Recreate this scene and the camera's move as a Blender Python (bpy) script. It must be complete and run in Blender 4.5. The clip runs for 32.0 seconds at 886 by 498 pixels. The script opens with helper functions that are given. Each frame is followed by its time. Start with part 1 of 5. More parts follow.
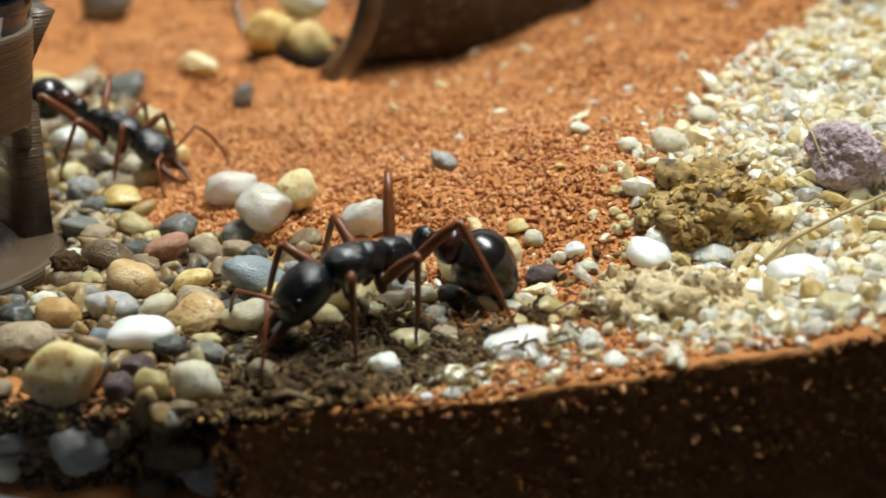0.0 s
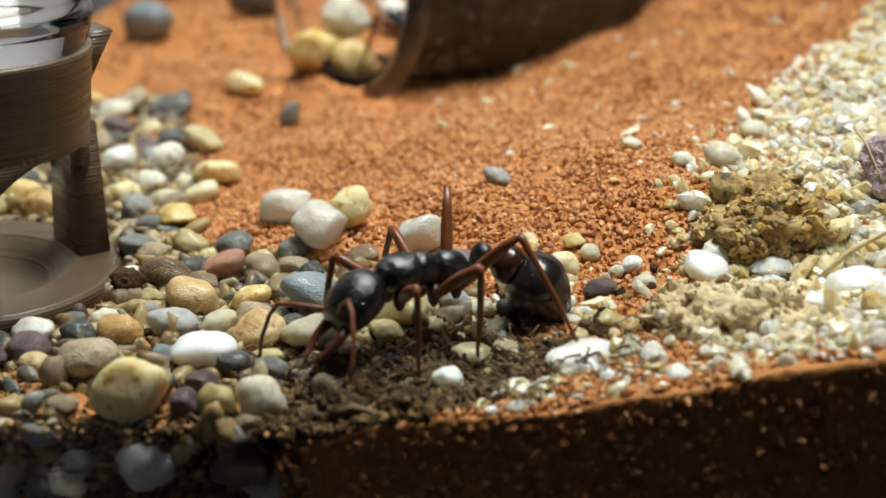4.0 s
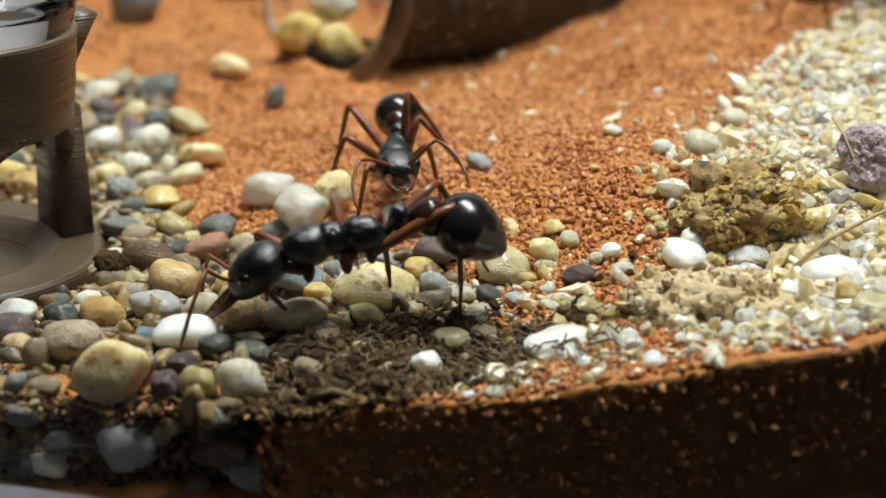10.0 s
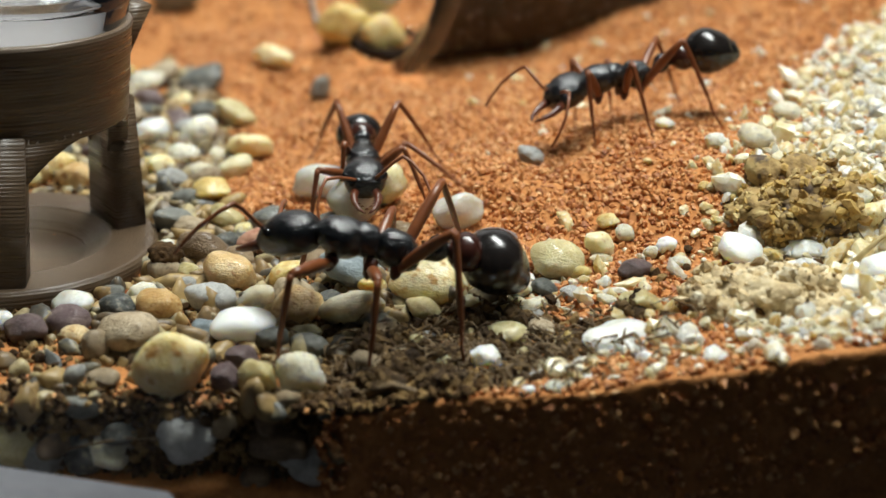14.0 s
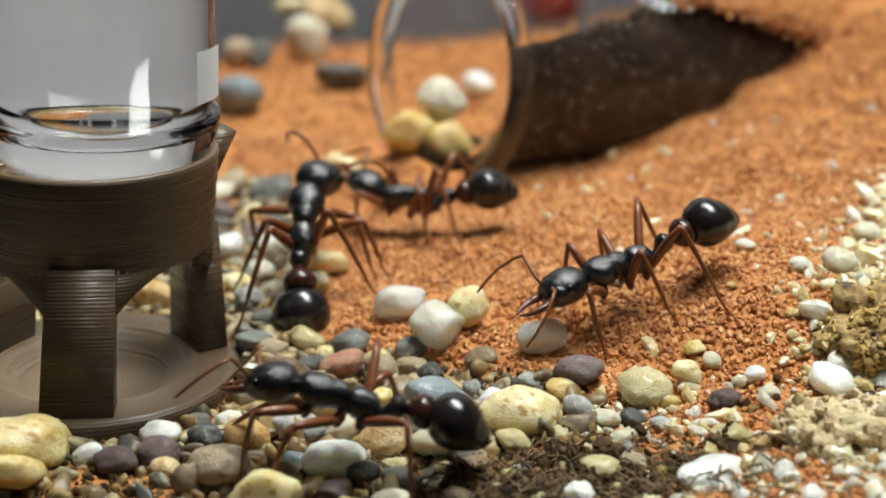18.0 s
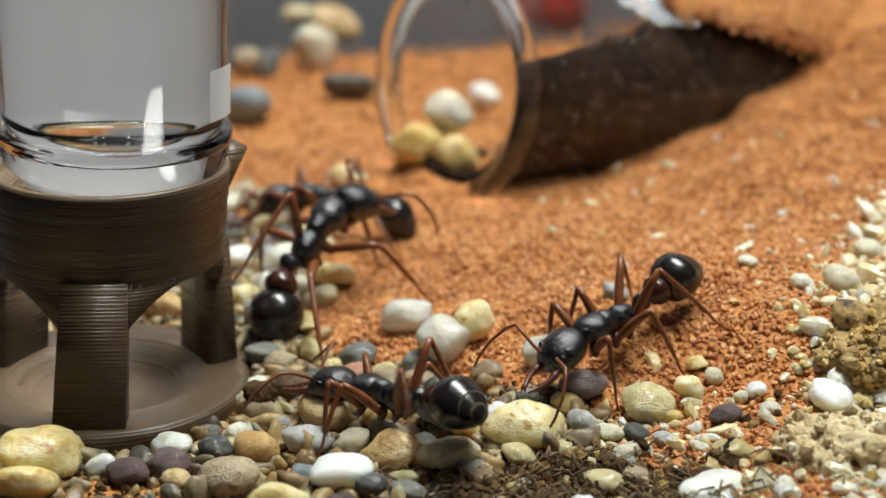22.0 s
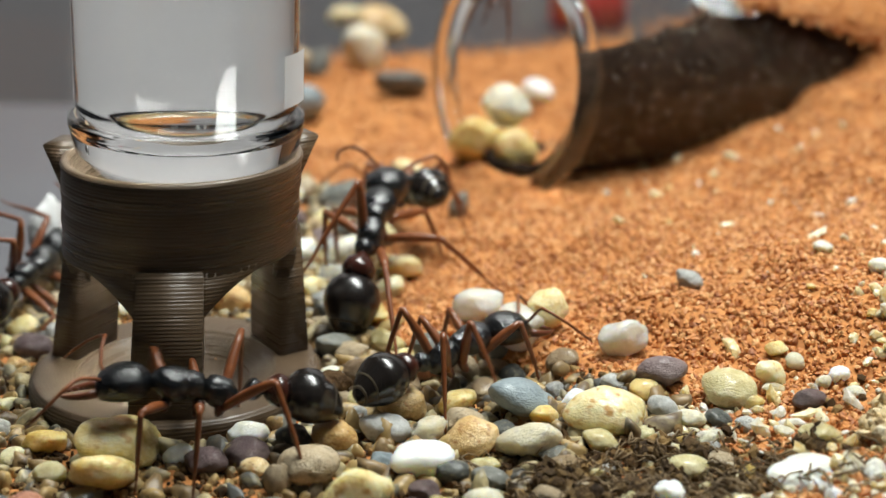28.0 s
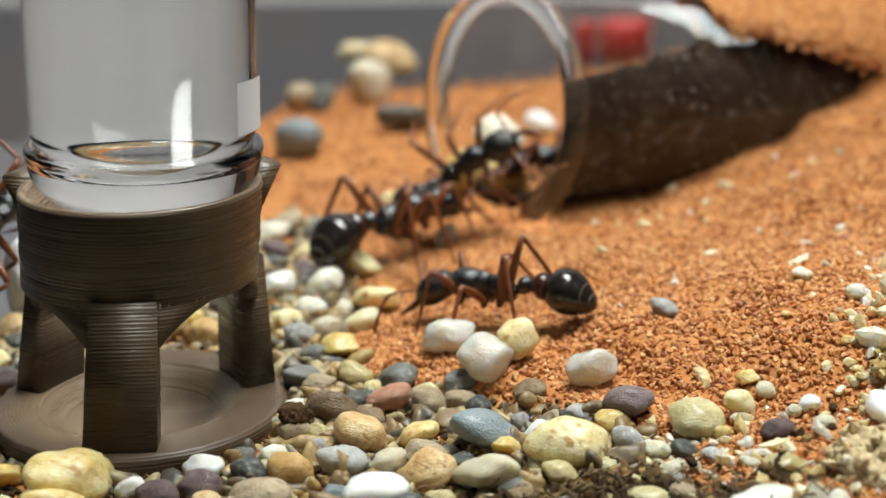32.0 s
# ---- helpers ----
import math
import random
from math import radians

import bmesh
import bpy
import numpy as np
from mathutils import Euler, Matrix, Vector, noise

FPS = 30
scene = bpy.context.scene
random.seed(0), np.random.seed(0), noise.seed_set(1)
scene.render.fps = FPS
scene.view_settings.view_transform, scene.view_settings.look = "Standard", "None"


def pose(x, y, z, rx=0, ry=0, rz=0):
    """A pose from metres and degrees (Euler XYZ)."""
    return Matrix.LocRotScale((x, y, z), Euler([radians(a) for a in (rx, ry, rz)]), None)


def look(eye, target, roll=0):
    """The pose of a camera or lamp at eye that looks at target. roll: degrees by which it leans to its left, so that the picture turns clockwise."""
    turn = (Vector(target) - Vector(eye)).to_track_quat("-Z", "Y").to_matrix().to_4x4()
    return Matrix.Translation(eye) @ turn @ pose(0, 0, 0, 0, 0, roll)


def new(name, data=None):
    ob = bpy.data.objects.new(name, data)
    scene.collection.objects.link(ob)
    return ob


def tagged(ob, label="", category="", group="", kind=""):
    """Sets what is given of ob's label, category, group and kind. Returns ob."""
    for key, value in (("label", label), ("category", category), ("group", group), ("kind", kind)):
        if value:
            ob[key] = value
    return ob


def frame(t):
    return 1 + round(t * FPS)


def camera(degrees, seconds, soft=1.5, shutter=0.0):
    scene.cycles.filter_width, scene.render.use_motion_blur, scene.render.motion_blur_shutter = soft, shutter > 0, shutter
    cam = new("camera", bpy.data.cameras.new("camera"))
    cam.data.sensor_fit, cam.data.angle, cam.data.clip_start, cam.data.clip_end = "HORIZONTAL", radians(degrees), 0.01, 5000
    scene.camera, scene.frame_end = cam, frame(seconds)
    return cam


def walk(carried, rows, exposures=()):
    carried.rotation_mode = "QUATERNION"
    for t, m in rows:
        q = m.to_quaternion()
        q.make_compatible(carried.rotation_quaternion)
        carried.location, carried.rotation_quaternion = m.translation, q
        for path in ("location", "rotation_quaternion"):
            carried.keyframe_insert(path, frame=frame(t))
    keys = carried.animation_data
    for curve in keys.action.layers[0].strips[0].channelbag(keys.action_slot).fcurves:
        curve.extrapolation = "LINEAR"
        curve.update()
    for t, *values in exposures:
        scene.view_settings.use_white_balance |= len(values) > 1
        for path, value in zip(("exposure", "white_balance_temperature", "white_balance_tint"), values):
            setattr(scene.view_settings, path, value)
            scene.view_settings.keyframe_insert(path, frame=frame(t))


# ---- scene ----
MM = 0.001


# ---- camera ----
cam = camera(31.28, 32.0, soft=1.5, shutter=0.5)
cam.data.dof.use_dof = True
cam.data.dof.focus_distance = 0.106
cam.data.dof.aperture_fstop = 34.0

# seconds, eye in millimetres, yaw, pitch, roll in degrees
PATH = [
    (0, 30.10, -105.50, 41.30, -2.860, -20.540, 1.080),
    (0.5, 27.58, -105.88, 40.17, -2.927, -20.245, 1.116),
    (1, 27.05, -105.29, 40.46, -2.676, -20.195, 0.991),
    (1.5, 27.08, -105.09, 40.16, -2.774, -19.970, 0.816),
    (2, 28.14, -105.39, 40.93, -2.479, -19.943, 0.590),
    (2.5, 28.08, -105.55, 41.15, -2.360, -19.994, 0.532),
    (3, 27.50, -105.48, 41.05, -2.307, -19.865, 0.518),
    (3.5, 27.59, -105.76, 41.07, -2.096, -19.807, 0.408),
    (5.5, 26.60, -106.40, 41.30, -2.610, -20.030, 0.760),
    (6, 28.00, -106.90, 41.90, -2.630, -20.160, 0.870),
    (6.5, 27.90, -106.90, 42.10, -2.610, -20.160, 0.920),
    (7, 28.00, -106.80, 42.50, -2.750, -20.290, 1.080),
    (7.5, 28.20, -107.00, 42.50, -2.710, -20.490, 1.050),
    (8, 27.90, -107.00, 42.00, -2.860, -20.480, 1.140),
    (8.5, 28.50, -107.30, 42.60, -2.720, -20.460, 1.020),
    (9, 28.30, -107.00, 42.40, -2.580, -20.440, 0.970),
    (9.5, 28.30, -106.90, 42.30, -2.650, -20.520, 1.070),
    (10, 28.00, -106.80, 41.90, -2.570, -20.590, 1.090),
    (10.5, 26.20, -106.00, 41.00, -2.220, -20.580, 1.040),
    (11, 26.70, -106.60, 42.40, -2.240, -20.610, 1.150),
    (11.5, 25.50, -106.30, 41.90, -2.100, -20.850, 1.020),
    (12, 25.40, -106.30, 41.90, -2.100, -20.880, 1.040),
    (12.5, 25.80, -105.90, 42.00, -2.010, -20.950, 1.080),
    (13, 26.30, -107.10, 42.60, -1.970, -20.870, 1.050),
    (13.5, 25.50, -106.40, 42.10, -1.910, -21.030, 1.100),
    (15.5, 25.42, -106.41, 42.29, -2.169, -20.990, 1.306),
    (16, 25.88, -106.59, 43.33, -2.470, -20.761, 1.419),
    (16.5, 26.52, -107.22, 43.74, -2.363, -20.579, 1.404),
    (17, 25.10, -106.10, 43.60, -2.150, -20.450, 1.210),
    (17.5, 22.70, -106.70, 44.40, -1.800, -19.360, 1.090),
    (18, 21.20, -104.70, 46.00, -0.960, -18.710, 0.780),
    (18.5, 22.00, -106.40, 47.20, -1.320, -18.330, 0.950),
    (19, 22.60, -106.70, 47.60, -1.410, -18.210, 0.970),
    (19.5, 22.60, -106.60, 47.70, -1.380, -18.210, 0.930),
    (20, 23.10, -106.60, 48.10, -1.410, -18.260, 1.020),
    (20.5, 23.00, -106.70, 48.00, -1.250, -18.320, 0.970),
    (21, 22.30, -106.40, 47.50, -1.130, -18.430, 0.970),
    (21.5, 21.80, -106.50, 47.80, -1.020, -18.640, 1.080),
    (22, 20.90, -106.10, 47.60, -0.830, -18.700, 1.070),
    (22.5, 20.70, -105.90, 47.20, -0.710, -18.860, 1.030),
    (23, 20.70, -105.50, 47.20, -0.730, -18.950, 1.090),
    (23.5, 20.20, -105.80, 47.40, -0.770, -19.000, 1.100),
    (24, 20.10, -105.80, 47.00, -0.450, -19.020, 0.970),
    (24.5, 19.50, -105.60, 46.50, -0.300, -18.960, 0.930),
    (25, 18.50, -105.80, 46.30, 0.180, -18.720, 0.790),
    (25.5, 18.00, -105.70, 46.40, 0.150, -18.610, 0.790),
    (26, 17.20, -105.70, 46.40, 0.300, -18.670, 0.650),
    (26.5, 17.50, -106.10, 46.20, 0.190, -18.530, 0.570),
    (28.5, 17.50, -104.90, 44.60, 0.350, -17.920, 0.010),
    (29, 15.20, -103.50, 41.80, 1.860, -17.110, -0.600),
    (29.5, 17.60, -105.30, 43.60, 1.410, -16.160, -0.520),
    (30, 20.10, -104.40, 42.40, 1.450, -16.440, -0.330),
    (30.5, 21.70, -104.80, 43.50, 2.370, -16.530, -0.780),
    (31, 23.10, -104.20, 43.30, 2.640, -16.940, -0.800),
    (31.5, 23.50, -103.50, 43.50, 2.680, -16.850, -0.940),
    (32, 24.00, -103.80, 43.90, 2.320, -16.690, -0.900),
]


def camera_pose(x, y, z, yaw, pitch, roll):
    """Yaw to the left from +y, pitch up, roll as look()."""
    return pose(x * MM, y * MM, z * MM, 90 + pitch, 0, yaw) @ pose(0, 0, 0, 0, 0, roll)


walk(cam, [(t, camera_pose(*p)) for t, *p in PATH],
     exposures=[(0, 0.1), (4, 0.1), (7, 0.06), (12, 0.05), (15.5, 0.22), (17.5, 0.22), (19, 0.0), (21, -0.02), (23, 0.22), (26, 0.25), (29, 0.38), (30, 0.28), (32, 0.25)])

# ---- light: one lamp panel over the tank, the dim room round it, and an added lamp for the back wall ----
world = bpy.data.worlds.new("room_light")
scene.world = world
world.use_nodes = True
world.node_tree.nodes["Background"].inputs[0].default_value = (0.80, 0.90, 1.0, 1)
world.node_tree.nodes["Background"].inputs[1].default_value = 0.009
lamp = bpy.data.lights.new("tank_lamp", "AREA")
lamp.shape, lamp.size, lamp.size_y = "RECTANGLE", 0.16, 0.05
lamp.energy, lamp.color = 0.252, (0.955, 1.0, 0.955)
lamp.spread = radians(100)
lamp_ob = new("tank_lamp", lamp)
lamp_ob.matrix_world = look((0.060, 0.022, 0.210), (0.028, -0.004, 0.0))
# Added lamp with no known source: brightens only the back wall and table.
wall_fill = bpy.data.lights.new("wall_fill_lamp", "AREA")
wall_fill.shape, wall_fill.size, wall_fill.size_y = "RECTANGLE", 0.5, 0.15
wall_fill.energy, wall_fill.color = 0.88, (1.0, 0.98, 0.95)
wall_fill_ob = new("wall_fill_lamp", wall_fill)
wall_fill.spread = radians(80)
wall_fill_ob.matrix_world = look((0.0, 0.16, 0.42), (0.0, 0.30, 0.05))
scene.view_settings.exposure = 0.0

# ---- ground shape ----
LOW = [
    (12, -20, -0.6), (21, -21, -0.6), (0, -24, -0.8), (-18, -20, -0.8), (-20, 2, 0), (0, 0, 0), (5, -10, 0.2), (16, -16, 0.6),
    (19, -10, 0.6), (28, -10, 1.5), (22, -3, 0.8), (15, -1, 0.8), (20, 8, 2.5), (10, 18, 1.6), (16, 36, 2.0), (25, 66, 1.2),
    (0, 60, 2.0), (5, 100, 3.0), (-30, 40, 0.5), (32, -19, 0.4), (45, -22, 2.8), (26, 36, 3.3),
]
MOUND = [
    (30, -3, 3.2), (25, 3, 3.4), (35, 5, 5.8), (46, 7, 8.0), (51, 3, 8.4), (49, -17, 3.7), (65, -23, 8.2), (36, -24, 1.2), (39, -24.2, 1.9), (42, -24.3, 2.5), (45.3, -24.6, 3.2), (48.5, -24.8, 3.9), (51, -25, 4.5), (54, -25, 5.1), (58, -25.4, 6.2), (33.5, 42, 4.2), (29.6, 39, 4.0), (38, 46.4, 3.5), (42, 46.7, 5.2), (44.4, 48.1, 5.6),
    (47.3, 49, 7.2), (51.3, 51.9, 7.4), (57, 55.5, 10.1), (60.6, 58.2, 10.6), (63.4, 61, 13.0), (69, 64, 17), (40, 24, 5.8), (57, 37, 8.6), (72, 20, 11.5), (64, 5, 9.5), (85, 45, 16), (95, 0, 10),
    (43, 60, 11.5), (51, 66, 17), (63, 74, 23), (80, 85, 25), (45, 90, 6), (25, 90, 2.6), (75, 66, 18.5),
]
SPOT = np.array(LOW + MOUND, float)


def ground(x, y):
    """The height of the ground in millimetres."""
    x, y = np.asarray(x, float), np.asarray(y, float)
    d = (x[..., None] - SPOT[:, 0]) ** 2 + (y[..., None] - SPOT[:, 1]) ** 2
    w = 1.0 / (d + 9.0) ** 2
    return (w * SPOT[:, 2]).sum(-1) / w.sum(-1)


def glass_y(x):
    """Where the inner face of the front pane stands."""
    return -22.6 - 0.06 * (x - 12.0)


# ---- materials ----
def nodes_of(name):
    m = bpy.data.materials.new(name)
    m.use_nodes = True
    t = m.node_tree
    return m, t, t.nodes["Principled BSDF"]


def surface(name, colours, scale, rough=0.5, bump=0.3, bump_scale=None, metal=0.0, coat=0.0, spread=0.0, sss=0.0, depth=0.0002,
            trans=0.0, stain=None, by_island=False, shine=0.5):
    """Colours in a ramp over noise at two scales; spread: how far object or island random shifts along the ramp."""
    m, t, p = nodes_of(name)
    n, l = t.nodes, t.links
    co = n.new("ShaderNodeTexCoord")
    n1, n2 = n.new("ShaderNodeTexNoise"), n.new("ShaderNodeTexNoise")
    n1.inputs["Scale"].default_value, n1.inputs["Detail"].default_value = scale, 6
    n2.inputs["Scale"].default_value, n2.inputs["Detail"].default_value = scale * 4.3, 4
    for k in (n1, n2):
        l.new(co.outputs["Object"], k.inputs["Vector"])
    mix = n.new("ShaderNodeMath")
    mix.operation = "MULTIPLY_ADD"
    l.new(n2.outputs["Fac"], mix.inputs[0])
    mix.inputs[1].default_value = 0.4
    mul = n.new("ShaderNodeMath")
    mul.operation = "MULTIPLY"
    l.new(n1.outputs["Fac"], mul.inputs[0])
    mul.inputs[1].default_value = 0.6
    l.new(mul.outputs[0], mix.inputs[2])
    value = mix.outputs[0]
    if spread:
        if by_island:
            geo = n.new("ShaderNodeNewGeometry")
            rnd = geo.outputs["Random Per Island"]
        else:
            rnd = n.new("ShaderNodeObjectInfo").outputs["Random"]
        sub = n.new("ShaderNodeMath")
        sub.operation = "SUBTRACT"
        l.new(rnd, sub.inputs[0])
        sub.inputs[1].default_value = 0.5
        add = n.new("ShaderNodeMath")
        add.operation = "MULTIPLY_ADD"
        l.new(sub.outputs[0], add.inputs[0])
        add.inputs[1].default_value = spread
        l.new(value, add.inputs[2])
        value = add.outputs[0]
    ramp = n.new("ShaderNodeValToRGB")
    l.new(value, ramp.inputs[0])
    e = ramp.color_ramp.elements
    lo, hi = (0.30, 0.70) if not spread else (0.5 - 0.5 * spread, 0.5 + 0.5 * spread)
    e[0].position, e[1].position = lo, hi
    e[0].color, e[1].color = (*colours[0], 1), (*colours[-1], 1)
    for k, c in enumerate(colours[1:-1]):
        q = e.new(lo + (hi - lo) * (k + 1) / (len(colours) - 1))
        q.color = (*c, 1)
    out = ramp.outputs[0]
    if stain:
        n3 = n.new("ShaderNodeTexNoise")
        n3.inputs["Scale"].default_value, n3.inputs["Detail"].default_value = scale * 1.7, 5
        l.new(co.outputs["Object"], n3.inputs["Vector"])
        r3 = n.new("ShaderNodeValToRGB")
        r3.color_ramp.elements[0].position, r3.color_ramp.elements[1].position = 0.56, 0.66
        l.new(n3.outputs["Fac"], r3.inputs[0])
        mx = n.new("ShaderNodeMix")
        mx.data_type = "RGBA"
        l.new(r3.outputs[0], mx.inputs[0])
        l.new(out, mx.inputs[6])
        mx.inputs[7].default_value = (*stain, 1)
        out = mx.outputs[2]
    l.new(out, p.inputs["Base Color"])
    p.inputs["Roughness"].default_value = rough
    p.inputs["Metallic"].default_value = metal
    p.inputs["Specular IOR Level"].default_value = shine
    p.inputs["Coat Weight"].default_value = coat
    p.inputs["Coat Roughness"].default_value = 0.15
    if sss:
        p.inputs["Subsurface Weight"].default_value = sss
        p.inputs["Subsurface Radius"].default_value = (1.0, 0.8, 0.5)
        p.inputs["Subsurface Scale"].default_value = 0.0016
    if trans:
        p.inputs["Transmission Weight"].default_value = trans
        p.inputs["IOR"].default_value = 1.45
    if bump:
        b = n.new("ShaderNodeBump")
        b.inputs["Strength"].default_value, b.inputs["Distance"].default_value = bump, depth
        nb = n.new("ShaderNodeTexNoise")
        nb.inputs["Scale"].default_value, nb.inputs["Detail"].default_value = bump_scale or scale * 3, 5
        l.new(co.outputs["Object"], nb.inputs["Vector"])
        l.new(nb.outputs["Fac"], b.inputs["Height"])
        l.new(b.outputs[0], p.inputs["Normal"])
    return m


def clear_glass(name, tint=(1, 1, 1), rough=0.0, ior=1.46):
    m, t, p = nodes_of(name)
    p.inputs["Base Color"].default_value = (*tint, 1)
    p.inputs["Roughness"].default_value = rough
    p.inputs["Transmission Weight"].default_value = 1.0
    p.inputs["IOR"].default_value = ior
    return m


def thin_glass(name, gloss=0.012, rough=0.012):
    """A flat clear pane: it lets light straight through and mirrors a little."""
    m, t, p = nodes_of(name)
    n, l = t.nodes, t.links
    tr, gl, mx = n.new("ShaderNodeBsdfTransparent"), n.new("ShaderNodeBsdfGlossy"), n.new("ShaderNodeMixShader")
    gl.inputs["Roughness"].default_value = rough
    mx.inputs[0].default_value = gloss
    l.new(tr.outputs[0], mx.inputs[1])
    l.new(gl.outputs[0], mx.inputs[2])
    l.new(mx.outputs[0], n["Material Output"].inputs[0])
    return m


SAND = surface("orange_sand", [(0.275, 0.098, 0.028), (0.455, 0.180, 0.048), (0.560, 0.248, 0.080)], 900, 0.9, 0.6, 1500, depth=0.0003)
GRAIN = surface("orange_grains", [(0.293, 0.094, 0.026), (0.485, 0.184, 0.048), (0.560, 0.240, 0.072), (0.645, 0.360, 0.150)], 1500, 0.6, 0.2, 3000,
                spread=0.8, by_island=True)
GRIT = surface("pale_grit", [(0.50, 0.34, 0.12), (0.66, 0.55, 0.31), (0.70, 0.65, 0.49), (0.58, 0.41, 0.17), (0.74, 0.73, 0.66), (0.50, 0.44, 0.36)], 700, 0.35, 0.3, 2200,
               spread=0.9, by_island=True, coat=0.2, sss=0.5)
DIRT = surface("dark_soil", [(0.030, 0.015, 0.006), (0.115, 0.064, 0.025), (0.30, 0.19, 0.075)], 700, 0.9, 0.8, 2500, spread=0.7, by_island=True, shine=0.2)
BROWN = surface("brown_printed_plastic", [(0.074, 0.049, 0.029), (0.110, 0.072, 0.043)], 160, 0.28, 0.0, coat=0.15, shine=0.4)
SOIL = surface("damp_soil", [(0.012, 0.008, 0.006), (0.030, 0.019, 0.013), (0.065, 0.042, 0.030)], 350, 0.95, 0.8, 1600, shine=0.05)
GLASS = clear_glass("clear_glass", (0.97, 0.985, 0.98))
WATER = clear_glass("water", (0.97, 0.99, 0.985), 0.0, 1.24)
PANE = thin_glass("pane_glass")
THIN = thin_glass("thin_vial_glass", 0.03)
VIAL = clear_glass("vial_glass", (0.97, 0.985, 0.98), 0.0, 1.46)
TUBE_GLASS = thin_glass("tube_glass", 0.03)


def layered(m, pitch):
    """Horizontal ridges, as a printer lays them, with some layers shinier or set out further than others."""
    t = m.node_tree
    n, l = t.nodes, t.links
    p = n["Principled BSDF"]
    co, wave, b, b2 = n.new("ShaderNodeTexCoord"), n.new("ShaderNodeTexWave"), n.new("ShaderNodeBump"), n.new("ShaderNodeBump")
    wave.wave_type, wave.bands_direction = "BANDS", "Z"
    wave.inputs["Scale"].default_value = 0.31416 / pitch
    wave.inputs["Distortion"].default_value, wave.inputs["Detail Scale"].default_value = 0.5, 60.0
    stretch, layer = n.new("ShaderNodeMapping"), n.new("ShaderNodeTexNoise")
    stretch.inputs["Scale"].default_value = (60, 60, 2600)
    layer.inputs["Scale"].default_value, layer.inputs["Detail"].default_value = 1.0, 3
    l.new(co.outputs["Object"], stretch.inputs["Vector"])
    l.new(stretch.outputs[0], layer.inputs["Vector"])
    b.inputs["Strength"].default_value, b.inputs["Distance"].default_value = 0.36, 0.0001
    b2.inputs["Strength"].default_value, b2.inputs["Distance"].default_value = 0.7, 0.00025
    l.new(co.outputs["Object"], wave.inputs["Vector"])
    l.new(wave.outputs["Fac"], b.inputs["Height"])
    l.new(layer.outputs["Fac"], b2.inputs["Height"])
    l.new(b2.outputs[0], b.inputs["Normal"])
    l.new(b.outputs[0], p.inputs["Normal"])
    gloss = n.new("ShaderNodeMapRange")
    gloss.inputs["From Min"].default_value, gloss.inputs["From Max"].default_value = 0.35, 0.65
    gloss.inputs["To Min"].default_value, gloss.inputs["To Max"].default_value = 0.24, 0.48
    l.new(layer.outputs["Fac"], gloss.inputs[0])
    l.new(gloss.outputs[0], p.inputs["Roughness"])


layered(BROWN, 0.00026)


# ---- mesh helpers, in millimetres ----
def finish(bm, name, material, smooth=True):
    me = bpy.data.meshes.new(name)
    bmesh.ops.scale(bm, vec=(MM, MM, MM), verts=bm.verts)
    bm.normal_update()
    for f in bm.faces:
        f.smooth = smooth
    bm.to_mesh(me)
    bm.free()
    me.materials.append(material)
    return me


def part(name, bm, material, parent=None, label="", smooth=True, at=None):
    ob = new(name, finish(bm, name, material, smooth))
    ob.parent = parent
    if at is not None:
        ob.matrix_basis = at
    if label:
        tagged(ob, label)
    return ob


def place(x, y, z, rx=0, ry=0, rz=0):
    return pose(x * MM, y * MM, z * MM, rx, ry, rz)


def lathe(bm, profile, steps=64, close=False):
    """Turns (radius, z) pairs round z. close: the last pair joins the first."""
    rings = []
    for r, z in profile:
        rings.append([bm.verts.new((r * math.cos(2 * math.pi * k / steps), r * math.sin(2 * math.pi * k / steps), z)) for k in range(steps)])
    pairs = list(zip(rings, rings[1:])) + ([(rings[-1], rings[0])] if close else [])
    for a, b in pairs:
        for k in range(steps):
            bm.faces.new((a[k], a[(k + 1) % steps], b[(k + 1) % steps], b[k]))
    if not close:
        bm.faces.new(list(reversed(rings[0])))
        bm.faces.new(rings[-1])
    return rings


def loft(bm, stations, steps=16, between=1, rough=0.0):
    """A closed skin over ellipses along x: (x, half width, half height, y, z). between: rings laid from one station to the next."""
    st = np.array(stations, float)
    if between > 1:
        n = len(st)
        out = []
        for k in range(n - 1):
            p0, p1, p2, p3 = st[max(k - 1, 0)], st[k], st[k + 1], st[min(k + 2, n - 1)]
            for s in range(between):
                u = s / between
                q = 0.5 * (2 * p1 + (p2 - p0) * u + (2 * p0 - 5 * p1 + 4 * p2 - p3) * u * u + (3 * p1 - p0 - 3 * p2 + p3) * u**3)
                q[0] = p1[0] + (p2[0] - p1[0]) * u
                q[1:3] = np.maximum(q[1:3], 0.05)
                out.append(q)
        st = np.array(out + [st[-1]])
    rings = []
    for x, ry, rz, cy, cz in st:
        ring = []
        for k in range(steps):
            c, s = math.cos(2 * math.pi * k / steps), math.sin(2 * math.pi * k / steps)
            g = 1.0
            if rough:
                p = Vector((x * 2.4, c * ry * 3.2, s * rz * 3.2))
                g += rough * (noise.noise(p) + 0.7 * noise.noise(p * 2.3))
            ring.append(bm.verts.new((x, cy + g * ry * c, cz + g * rz * s)))
        rings.append(ring)
    for a, b in zip(rings, rings[1:]):
        for k in range(steps):
            bm.faces.new((a[k], b[k], b[(k + 1) % steps], a[(k + 1) % steps]))
    bm.faces.new(rings[0])
    bm.faces.new(list(reversed(rings[-1])))


